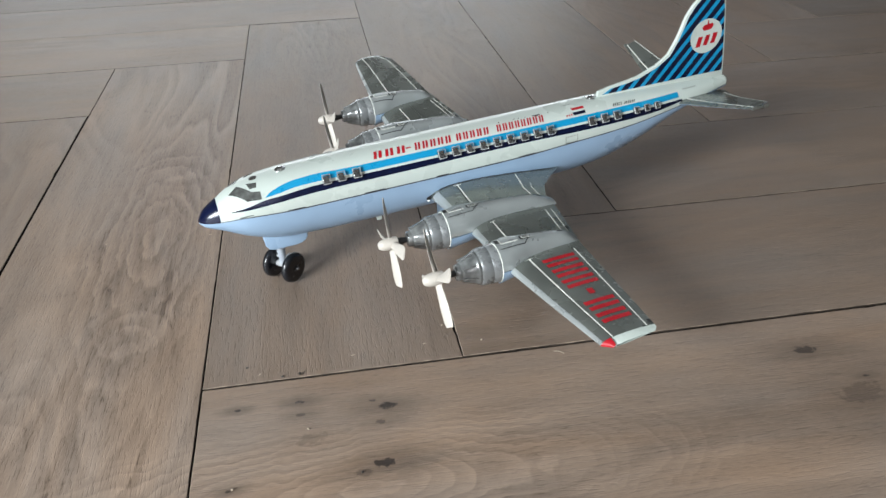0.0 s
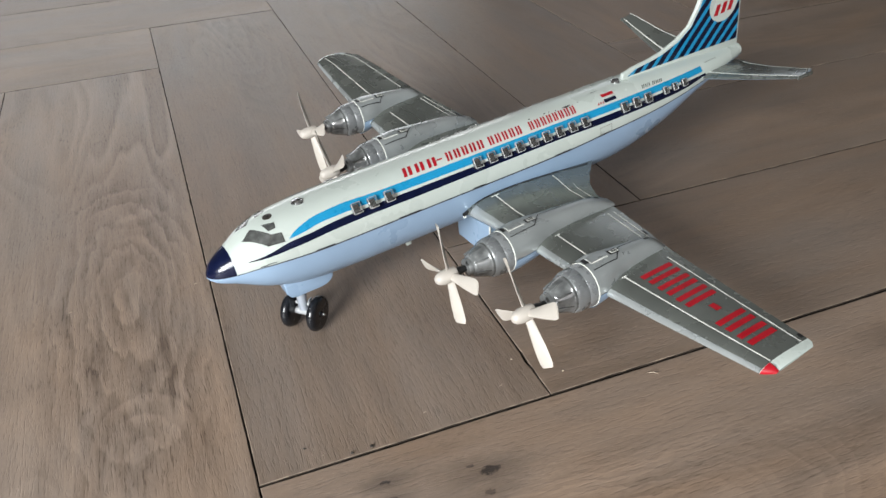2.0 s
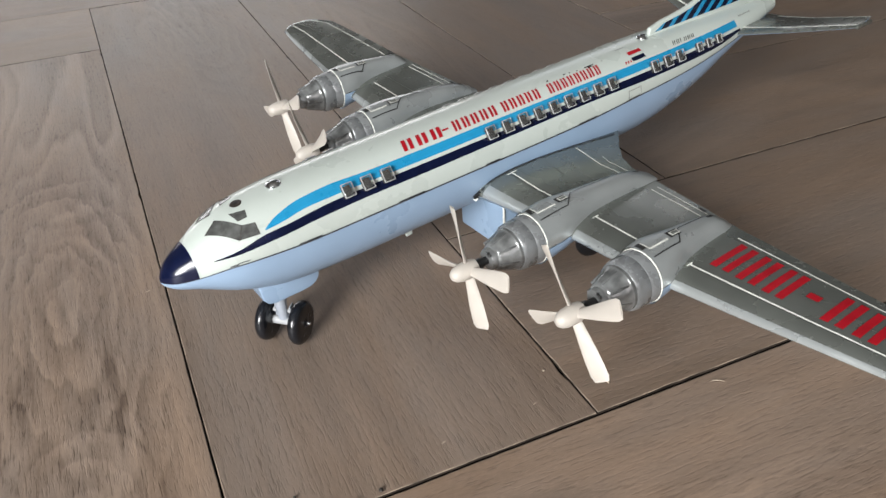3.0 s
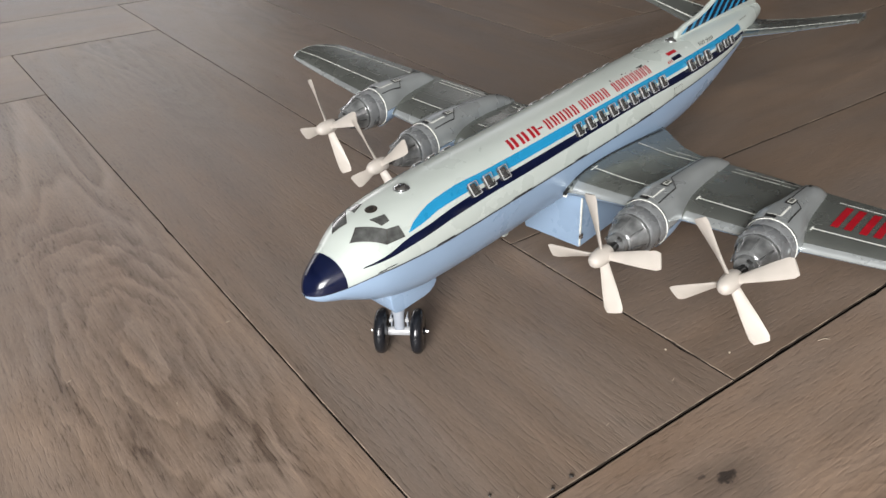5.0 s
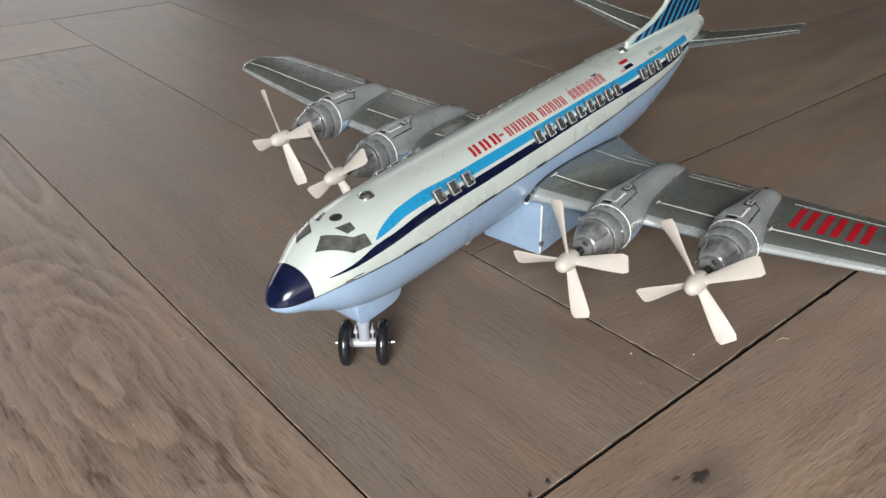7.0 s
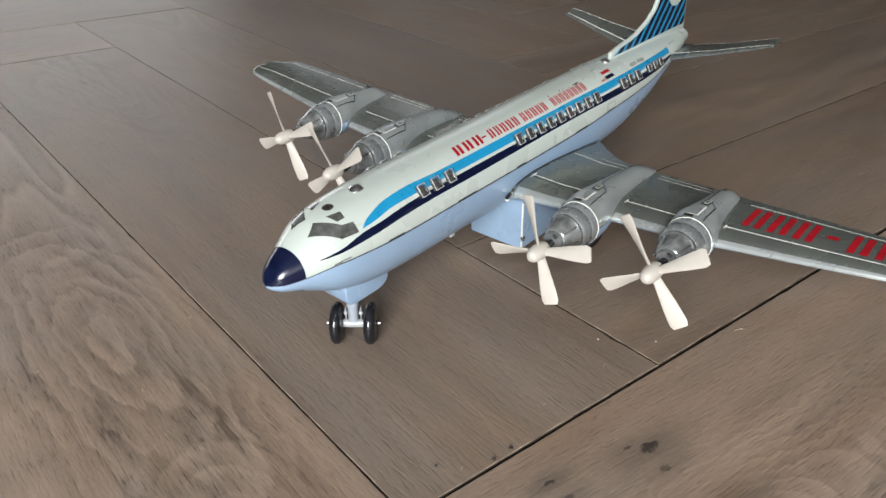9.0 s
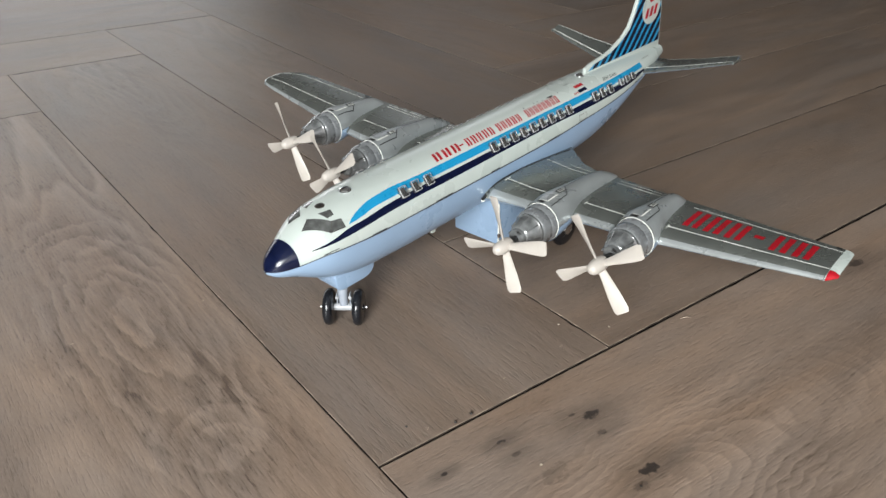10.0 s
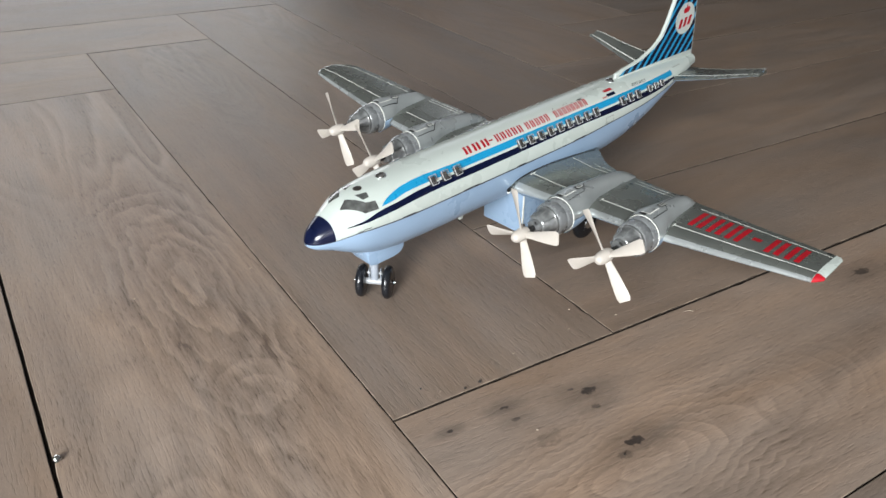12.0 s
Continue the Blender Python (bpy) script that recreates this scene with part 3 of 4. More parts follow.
PRINT = [(0.3517, 0.1182), (0.3617, 0.1228), (0.3797, 0.1247), (0.3947, 0.1276), (0.4147, 0.1350), (0.4289, 0.1445), (0.4377, 0.1592), (0.4467, 0.1812), (0.4542, 0.1915), (0.4607, 0.1974), (0.4667, 0.1994), (0.4752, 0.1996), (0.4822, 0.1978), (0.4865, 0.1935), (0.4885, 0.1855), (0.4932, 0.1450), (0.4952, 0.1178), (0.4517, 0.1182)]
SLOPE = 1.10
for side in (-1, 1):
    part("fin_print", flat(PRINT, 0.0019, side), CYAN, fin, "cyan printed fin field")
    # diagonal navy stripes
    for k in range(20):
        at = SLOPE * 0.3455 - 0.1185 + 0.0154 * (k - 7)
        for piece in slanted(PRINT, at, at + 0.0087):
            part("fin_stripe", flat(piece, 0.00203, side), NAVY, fin, "navy diagonal stripe")
    disc = [(0.4702 + 0.0188 * math.cos(2 * math.pi * k / 40), 0.1583 + 0.0178 * math.sin(2 * math.pi * k / 40)) for k in range(40)]
    part("badge", flat(disc, 0.00217, side), WHITE, fin, "white round badge")
    # the airline's mark as plain red shapes: a crown-like cap over three slanted bars
    for k in range(3):
        x = 0.4582 + 0.0088 * k
        part("badge_bar", flat([(x, 0.1478 + 0.0010 * k), (x + 0.0052, 0.1478 + 0.0010 * k), (x + 0.0080, 0.1582 + 0.0010 * k), (x + 0.0028, 0.1582 + 0.0010 * k)], 0.00231, side), RED, fin, "plain red bar")
    cap = [(0.4667, 0.1640), (0.4752, 0.1650), (0.4779, 0.1690), (0.4757, 0.1712), (0.4717, 0.1705), (0.4711, 0.1745), (0.4703, 0.1745), (0.4699, 0.1702), (0.4662, 0.1700), (0.4642, 0.1674)]
    part("badge_cap", flat(cap, 0.00231, side), RED, fin, "plain red crown shape")

# ---- tailplanes ----


def lift_skin(sections, lower=False, n=15):
    """A wing's upper or lower tin skin from sections (y, x front, x rear, z front, z rear, bulge up, bulge down)."""
    rows = []
    for y, xf, xr, zf, zr, bu, bd in sections:
        row = []
        for k in range(n):
            c = (k / (n - 1)) ** 1.6
            shape = 2.6 * (math.sqrt(c) - c) if c < 1 else 0.0
            z = zf + (zr - zf) * c + (-bd if lower else bu) * shape
            row.append((xf + (xr - xf) * c, y, z))
        rows.append(row)
    return grid_mesh(rows)


def mirrored(sections):
    return [(-s[0], *s[1:]) for s in sections]


TAILPLANE = [(0.006, 0.4290, 0.4985, 0.0980, 0.0965, 0.0058, 0.003), (0.018, 0.4310, 0.4950, 0.0985, 0.0985, 0.0055, 0.003), (0.030, 0.4335, 0.4880, 0.1015, 0.1025, 0.0046, 0.003), (0.060, 0.4375, 0.4770, 0.1095, 0.1115, 0.0034, 0.002), (0.095, 0.4430, 0.4660, 0.1195, 0.1235, 0.0022, 0.0015), (0.1105, 0.4460, 0.4625, 0.1240, 0.1285, 0.0010, 0.001)]
STARBOARD_TAILPLANE = [(0.006, 0.4290, 0.4985, 0.0980, 0.0965, 0.0058, 0.003), (0.018, 0.4310, 0.4915, 0.0985, 0.0995, 0.0050, 0.003), (0.030, 0.4340, 0.4810, 0.1012, 0.1042, 0.0040, 0.003), (0.068, 0.4400, 0.4655, 0.1098, 0.1148, 0.0026, 0.002), (0.095, 0.4445, 0.4620, 0.1160, 0.1210, 0.0018, 0.0015), (0.1085, 0.4475, 0.4605, 0.1188, 0.1232, 0.0008, 0.001)]
for side in (-1, 1):
    rows = STARBOARD_TAILPLANE if side > 0 else mirrored(TAILPLANE)
    t = part("tailplane", lift_skin(rows), SILVER, plane, "silver-grey tin tailplane, edges folded")
    part("tailplane_underside", lift_skin(rows, True), BELLY, t)
    for c0, c1, wide_mat in ((0.14, 0.19, LINE), (0.90, 0.95, LINE)):
        edge = []
        for y, xf, xr, zf, zr, bu, bd in rows[1:]:
            edge.append([(xf + (xr - xf) * c, y, zf + (zr - zf) * c + bu * 2.6 * (math.sqrt(c) - c) + 0.0003) for c in (c0, c1)])
        part("edge_line", grid_mesh(edge), wide_mat, t, "pale edge line")
    y, xf, xr, zf, zr = rows[-1][:5]
    part("tip_fold", joined(box(xf - 0.001, xr + 0.001, y - 0.0008, y + 0.0008, zf - 0.001, zf + 0.0022, 0.0006)), SILVER, t)

# ---- wings ----
# y, x front, x rear, z front, z rear, bulge up, bulge down
WING = [
    (0.018, 0.1510, 0.3000, 0.0600, 0.0620, 0.0160, 0.010), (0.031, 0.1540, 0.2860, 0.0635, 0.0645, 0.0155, 0.010), (0.0365, 0.1545, 0.2810, 0.0642, 0.0655, 0.0145, 0.010), (0.050, 0.1560, 0.2675, 0.0650, 0.0675, 0.0128, 0.009),
    (0.0635, 0.1572, 0.2560, 0.0658, 0.0690, 0.0115, 0.008), (0.081, 0.1588, 0.2480, 0.0668, 0.0705, 0.0106, 0.007), (0.110, 0.1610, 0.2435, 0.0685, 0.0728, 0.0098, 0.006),
    (0.154, 0.1623, 0.2335, 0.0708, 0.0783, 0.0090, 0.005), (0.183, 0.1626, 0.2270, 0.0732, 0.0812, 0.0088, 0.004), (0.240, 0.1679, 0.2215, 0.0782, 0.0848, 0.0072, 0.003), (0.302, 0.1742, 0.2155, 0.0838, 0.0887, 0.0056, 0.002),
]
STARBOARD = WING[:7] + [(0.154, 0.1628, 0.2335, 0.0712, 0.0795, 0.0086, 0.005), (0.183, 0.1640, 0.2275, 0.0742, 0.0836, 0.0076, 0.004), (0.240, 0.1692, 0.2235, 0.0798, 0.0880, 0.0060, 0.003), (0.283, 0.1735, 0.2190, 0.0842, 0.0915, 0.0048, 0.003), (0.302, 0.1760, 0.2090, 0.0864, 0.0912, 0.0040, 0.002)]
STARBOARD_TIP = [(0.302, 0.1760, 0.2090, 0.0864, 0.0912, 0.0040, 0.002), (0.305, 0.1785, 0.2060, 0.0870, 0.0911, 0.0036, 0.0018), (0.3068, 0.1820, 0.2010, 0.0878, 0.0908, 0.0026, 0.001)]
TIP = [(0.302, 0.1742, 0.2155, 0.0838, 0.0887, 0.0056, 0.002), (0.3055, 0.1768, 0.2150, 0.0845, 0.0888, 0.0043, 0.0018), (0.3085, 0.1822, 0.2120, 0.0857, 0.0888, 0.0018, 0.001)]


def wing_point(y, c, out=0.0003, side=-1):
    """The upper skin's point at span y (positive) and chord share c."""
    table = WING if side < 0 else STARBOARD
    ys = [s[0] for s in table]
    k = max(i for i in range(len(ys) - 1) if ys[i] <= max(y, ys[0] + 1e-6))
    f = (y - ys[k]) / (ys[k + 1] - ys[k])
    xf, xr, zf, zr, bu = (table[k][i] + (table[k + 1][i] - table[k][i]) * f for i in (1, 2, 3, 4, 5))
    return (xf + (xr - xf) * c, y, zf + (zr - zf) * c + bu * 2.6 * (math.sqrt(c) - c) + out)


def wing_strip(name, a, b, wide, mat, parent, side, label="", out=0.0003, n=12):
    """A printed line on a wing from (span, chord share) a to b."""
    rows = []
    for k in range(n):
        s = k / (n - 1)
        y, c = a[0] + (b[0] - a[0]) * s, a[1] + (b[1] - a[1]) * s
        p = Vector(wing_point(y, c, out, side))
        q = Vector(wing_point(min(y + 0.001, 0.3019), c, out, side))
        r = Vector(wing_point(y, min(c + 0.02, 0.999), out, side))
        along = (Vector(wing_point(b[0] - 1e-5, b[1], out, side)) - Vector(wing_point(a[0] + 1e-5, a[1], out, side))).normalized()
        norm = (r - p).cross(q - p).normalized()
        across = along.cross(norm).normalized() * wide / 2
        rows.append([(p + across)[:], (p - across)[:]])
    rows = [[(x, y * side, z) for x, y, z in row] for row in rows]
    return part(name, grid_mesh(rows), mat, parent, label)


wings = {}
for side in (-1, 1):
    rows = STARBOARD if side > 0 else mirrored(WING)
    tip = STARBOARD_TIP if side > 0 else mirrored(TIP)
    wing = wings[side] = part("wing", lift_skin(rows), SILVER, plane, "silver-grey lithographed tin wing")
    part("wing_underside", lift_skin(rows, True), BELLY, wing, "light blue wing underside")
    part("wing_tip", joined(lift_skin(tip), lift_skin(tip, True)), WHITE if side < 0 else SILVER, wing, "off-white wing tip")
    # printed panel lines; the starboard sheet's front lines lie further aft
    aft = 0.12 if side > 0 else 0.04
    for a, b, wide in (((0.186, 0.215 + aft), (0.3015, 0.175 + aft), 0.0012), ((0.113, 0.195 + aft), (0.153, 0.19 + aft), 0.0012), ((0.034, 0.155 + aft), (0.080, 0.18 + aft), 0.0012), ((0.188, 0.86), (0.3015, 0.86), 0.0010), ((0.112, 0.86), (0.158, 0.87), 0.0010), ((0.112, 0.93), (0.160, 0.94), 0.0008), ((0.034, 0.66), (0.086, 0.87), 0.0012), ((0.055, 0.83), (0.088, 0.95), 0.0008)):
        wing_strip("panel_line", a, b, wide, LINE, wing, side, "pale printed panel line")
        if b[1] < 0.4:
            # a short tick and a dark shadow line close its end at the nacelle
            wing_strip("panel_tick", (a[0], a[1] - 0.03), (a[0] + 0.0001, a[1] + 0.03), 0.0012, LINE, wing, side, "pale printed tick", n=4)
            wing_strip("panel_shade", (a[0], a[1] - 0.014), (b[0], b[1] - 0.014), 0.0004, INK, wing, side, "fine dark printed line", 0.00035)
    for a, b, wide in (((0.205, 0.50), (0.300, 0.49), 0.0004), ((0.112, 0.50), (0.156, 0.50), 0.0004), ((0.036, 0.42), (0.086, 0.50), 0.0004)):
        wing_strip("rivet_line", a, b, wide, DIM, wing, side, "faint printed rivet line")
    for y0, y1 in (((0.1500, 0.1560), (0.2960, 0.3000)) if side < 0 else ((0.1120, 0.1180), (0.1860, 0.1910))):
        wing_strip("flap_mark", (y0, 0.955), (y1, 0.957), 0.0024, INK, wing, side, "black printed flap mark", 0.0005, 4)


def wing_patch(name, corners, mat, parent, side, label, out=0.0004, n=6):
    """A printed patch on a wing, its corners given as (span, chord share)."""
    (a, b, c, d) = corners
    rows = []
    for i in range(n):
        u = i / (n - 1)
        row = []
        for j in range(n):
            v = j / (n - 1)
            y = (a[0] * (1 - v) + b[0] * v) * (1 - u) + (d[0] * (1 - v) + c[0] * v) * u
            h = (a[1] * (1 - v) + b[1] * v) * (1 - u) + (d[1] * (1 - v) + c[1] * v) * u
            x, yy, z = wing_point(min(max(y, 0.0181), 0.30199), h, out, side)
            row.append((x, yy * side, z))
        rows.append(row)
    return part(name, grid_mesh(rows), mat, parent, label)


for side in (-1, 1):
    for y0, y1 in ((0.0330, 0.0790), (0.1130, 0.1530), (0.1870, 0.3015)):
        wing_patch("leading_edge", [(y0, 0.0), (y0, 0.050), (y1, 0.045), (y1, 0.0)], PALE_SILVER, wings[side], side, "paler rolled leading edge", 0.00025, 14)

# the registration on the port wing, as plain red bars, two to a character and one for the dash
port_wing = wings[-1]
for k in range(6):
    y0, y1 = 0.1935 + 0.0163 * k, 0.1935 + 0.0163 * k + 0.0120
    lo, hi = 0.36 - 0.012 * k, 0.80 - 0.002 * k
    if k == 3:
        wing_patch("registration_bar", [(y0 + 0.002, 0.52), (y0 + 0.009, 0.52), (y0 + 0.009, 0.61), (y0 + 0.002, 0.61)], RED, port_wing, -1, "plain red bar")
        continue
    for ya, yb in ((y0, y0 + 0.0044), (y1 - 0.0044, y1)):
        wing_patch("registration_bar", [(ya, lo), (yb, lo), (yb, hi), (ya, hi)], RED, port_wing, -1, "plain red bar")
part("tip_lamp", joined(lift_skin([(-0.3026, 0.1739, 0.1810, 0.0841, 0.0892, 0.0024, 0.003), (-0.3056, 0.1765, 0.1812, 0.0847, 0.0891, 0.0024, 0.003), (-0.3092, 0.1800, 0.1818, 0.0859, 0.0872, 0.0010, 0.001)])), RED, port_wing, "red wing-tip lamp")


# ---- engines ----
# span, shift aft of the cowl, axis height, rear end, its height, propeller, crest heights
ENGINES = [
    (0.0975, 0.0, 0.0700, 0.2475, 0.0725, 0.0925, [(0.141, 0.0862), (0.167, 0.0870), (0.20, 0.0852), (0.2238, 0.0826), (0.238, 0.0782), (0.2475, 0.0730)]),
    (0.1712, 0.0155, 0.0763, 0.2285, 0.0800, 0.1065, [(0.1565, 0.0925), (0.180, 0.0925), (0.2156, 0.0890), (0.224, 0.0850), (0.2285, 0.0808)]),
]


def nacelle_at(x, dx, zc, xe, ze, crest):
    """Middle height, rise, depth and half width of a nacelle at x."""
    x0 = 0.141 + dx
    s = min(max((x - x0) / (xe - x0), 0.0), 1.0)
    mid = zc + (ze - 0.001 - zc) * s**1.3
    rise = max(lerp_table(crest, x) - mid, 0.0006)
    deep = 0.0162 * (1 - s) ** 0.8 + 0.0008
    wide = lerp_table([(0, 0.0162), (0.15, 0.0153), (0.4, 0.0110), (0.75, 0.0082), (0.93, 0.0070), (1.0, 0.0056)], s)
    return mid, rise, deep, wide


def nacelle_lift(x, offset, dx, xe, half, rise):
    """Height over a nacelle's middle; the sheet stays flat towards starboard and rounds off towards port."""
    s = min(max((x - 0.141 - dx) / (xe - 0.141 - dx), 0.0), 1.0)
    c = min(abs(offset) / half, 0.9999)
    boxy = 0.85 - (0.45 * min(s / 0.15, 1.0) if offset > 0 else 0.0)
    return rise * math.sqrt(1 - c ** (2 / 0.85)) ** boxy


def nacelle_rows(y, dx, zc, xe, ze, crest, upper):
    """Half a nacelle's skin, from the cowl ring back to the trailing edge."""
    rows = []
    for x in spread(0.141 + dx, xe, 22):
        mid, rise, deep, wide = nacelle_at(x, dx, zc, xe, ze, crest)
        row = []
        for j in range(17):
            a = math.pi * j / 16
            c, s = math.cos(a), math.sin(a)
            o = wide * math.copysign(abs(c) ** 0.85, c)
            row.append((x, y + o, mid + (nacelle_lift(x, o, dx, xe, wide, rise) if upper else -deep * s)))
        rows.append(row)
    return rows


def nacelle_strip(name, points, wide, mat, parent, y, engine, label="", out=0.0004):
    """A printed line over a nacelle through (x, offset from its crest)."""
    _, dx, zc, xe, ze, _, crest = engine
    rows = []
    for (xa, ya), (xb, yb) in zip(points, points[1:]):
        n = 6
        for k in range(n):
            f = k / (n - 1)
            x, o = xa + (xb - xa) * f, ya + (yb - ya) * f
            d = Vector((xb - xa, yb - ya, 0)).normalized()
            pair = []
            for sgn in (1, -1):
                px, po = x - d.y * sgn * wide / 2, o + d.x * sgn * wide / 2
                mid, rise, deep, half = nacelle_at(px, dx, zc, xe, ze, crest)
                pair.append((px, y + po, mid + nacelle_lift(px, po, dx, xe, half, rise) + out))
            rows.append(pair)
    return part(name, grid_mesh(rows), mat, parent, label)


def blade_mesh():
    """A flat moulded blade, twisted, its tip rounded, pointing up."""
    rows = []
    for k in range(13):
        s = k / 12
        r = 0.003 + 0.0365 * s
        wide = lerp_table([(0, 0.0026), (0.25, 0.0034), (0.6, 0.0048), (0.9, 0.0057), (0.975, 0.0056), (1.0, 0.0047)], s)
        thick = 0.0011 - 0.0005 * s
        tw = radians(48 - 32 * s)
        ring = []
        for j in range(10):
            a = 2 * math.pi * j / 10
            u, v = wide * math.cos(a), thick * math.sin(a)
            ring.append((u * math.sin(tw) + v * math.cos(tw), u * math.cos(tw) - v * math.sin(tw), r))
        rows.append(ring)
    return grid_mesh(rows, close=True, caps=True)


def propeller(x, y, z, turn):
    hub = part("propeller", lathe([(-0.0118, 0.0008), (-0.0112, 0.0026), (-0.0092, 0.0042), (-0.0060, 0.0052), (-0.0015, 0.0056), (0.0030, 0.0054), (0.0055, 0.0048), (0.0060, 0.0030)]), CREAM, plane, "cream plastic four-bladed propeller", pose(x, y, z))
    for k in range(4):
        part("blade", blade_mesh(), CREAM, hub, "", pose(0, 0, 0, turn + 90 * k, 0, 0))


TURNS = {(-1, 0): -17, (-1, 1): -36, (1, 0): 51, (1, 1): -25}
for side in (-1, 1):
    for k, (y, dx, zc, xe, ze, xh, crest) in enumerate(ENGINES):
        ys = y * side
        nac = part("engine_nacelle", grid_mesh(nacelle_rows(ys, dx, zc, xe, ze, crest, True)), PALE_SILVER, plane, "silver-grey tin engine nacelle")
        part("nacelle_underside", grid_mesh(nacelle_rows(ys, dx, zc, xe, ze, crest, False)), BELLY, nac, "light blue nacelle underside")
        ring = lathe([(0.0180, 0.0100), (0.0182, 0.0140), (0.0190, 0.0147), (0.0205, 0.0151), (0.0225, 0.0154), (0.0270, 0.0156), (0.0273, 0.01545), (0.0276, 0.0157), (0.0345, 0.0160)])
        part("cowl", ring, COWL, nac, "ribbed silver-grey plastic cowl", pose(0.1065 + dx, ys, zc))
        cone = lathe([(0.0, 0.0046), (0.0004, 0.0064), (0.0010, 0.0068), (0.0038, 0.0071), (0.0042, 0.0080), (0.0056, 0.0092), (0.0120, 0.0117), (0.0160, 0.0130), (0.0164, 0.0135), (0.0183, 0.0137)], steps=22)
        part("cowl_cone", cone, SMOKE, nac, "smoky clear plastic cowl cone", pose(0.1065 + dx, ys, zc))
        for j in range(5):
            w = radians(-96 + 192 * j / 4)
            rib = box(0.0060, 0.0190, -0.0007, 0.0007, 0.0082, 0.0095, 0.0005, 2)
            bmesh.ops.transform(rib, matrix=Matrix.Rotation(radians(-13), 4, "Y") @ Matrix.Translation((0.0, 0, -0.0006)), verts=rib.verts)
            part("cowl_rib", rib, SMOKE, nac, "", pose(0.1065 + dx, ys, zc, math.degrees(w), 0, 0))
        part("cowl_slot", box(-0.0004, 0.0012, -0.0018, 0.0018, 0.0050, 0.0066, 0.0003, 1), INK, nac, "dark cowl slot", pose(0.1065 + dx, ys, zc, 25, 0, 0))
        part("cowl_band", lathe([(0.0, 0.0159), (0.0002, 0.0163), (0.0008, 0.0163), (0.0010, 0.0159)], steps=36), LINE, nac, "pale cowl band", pose(0.1405 + dx, ys, zc))
        part("shaft", lathe([(0.0, 0.0030), (0.004, 0.0034), (0.006, 0.0026), (0.012, 0.0026)]), INK, nac, "", pose(xh + 0.0055, ys, zc))
        eng = ENGINES[k]
        d, h = dx, -0.0035 if side > 0 else 0.0
        nacelle_strip("panel_joint", [(0.143 + d, -0.0068 + h), (0.166 + d * 0.9, -0.0060 + h), (0.176 + d * 0.8, 0.0030 + h), (xe - 0.016, 0.0034 + h * 0.5)], 0.0007, INK, nac, ys, eng, "black printed joint")
        nacelle_strip("intake_print", [(0.1440 + d, 0.0006 + h), (0.1442 + d, 0.0070 + h)], 0.0044, INK, nac, ys, eng, "black printed intake")
        nacelle_strip("hatch_line", [(0.1462 + d, -0.0012 + h), (0.1600 + d, -0.0012 + h)], 0.0013, LINE, nac, ys, eng, "pale hatch line", 0.0005)
        nacelle_strip("hatch_line", [(0.1458 + d, -0.0014 + h), (0.1458 + d, 0.0066 + h)], 0.0009, LINE, nac, ys, eng, "pale hatch line", 0.0005)
        nacelle_strip("hatch_print", [(0.1626 + d, 0.0012 + h), (0.1712 + d, 0.0012 + h)], 0.0054, INK, nac, ys, eng, "black printed hatch")
        nacelle_strip("hatch_fill", [(0.1642 + d, 0.0010 + h), (0.1710 + d, 0.0010 + h)], 0.0034, LINE, nac, ys, eng, "pale hatch field", 0.0006)
        nacelle_strip("hatch_core", [(0.1650 + d, 0.0010 + h), (0.1700 + d, 0.0010 + h)], 0.0022, DIM, nac, ys, eng, "grey hatch core", 0.0008)
        nacelle_strip("exhaust_print", [(xe - 0.0165, 0.0018), (xe - 0.0115, 0.0014)], 0.0022, INK, nac, ys, eng, "black exhaust print")
        propeller(xh, ys, zc, TURNS[side, k])


# ---- undercarriage ----
STEER = 38  # the nose wheels stand turned

def wheel(parent, x, y, z, r=0.0149):
    part("tyre", lathe([(-0.0040, r * 0.55), (-0.0039, r * 0.74), (-0.0032, r * 0.89), (-0.0019, r * 0.975), (0.0, r), (0.0019, r * 0.975), (0.0032, r * 0.89), (0.0039, r * 0.74), (0.0040, r * 0.55), (0.0031, r * 0.49), (0.0033, r * 0.2), (-0.0033, r * 0.2), (-0.0031, r * 0.49)], "y", 40), RUBBER, parent, "black plastic tyre with sunk hub", pose(x, y, z))
    part("hub_cap", lathe([(-0.0050, 0.0012), (-0.0047, 0.0024), (0.0047, 0.0024), (0.0050, 0.0012)], "y", 20), RUBBER, parent, "", pose(x, y, z))


def fairing(parent, x0, x1, half, z_top, z_low, y=0.0):
    """A bent sheet under the hull, rounded at its lower corners."""
    out = [(x0, z_top), (x0 + 0.001, z_low + 0.006), (x0 + 0.004, z_low + 0.0015), (x0 + 0.009, z_low), (x1 - 0.012, z_low + 0.0002), (x1 - 0.007, z_low + 0.001), (x1 - 0.003, z_low + 0.0032), (x1 - 0.0006, z_low + 0.0066), (x1 + 0.0004, z_top)]
    return part("gear_fairing", prism(out, y - half, y + half, 0.0012), BELLY, parent, "light blue bent tin gear fairing")


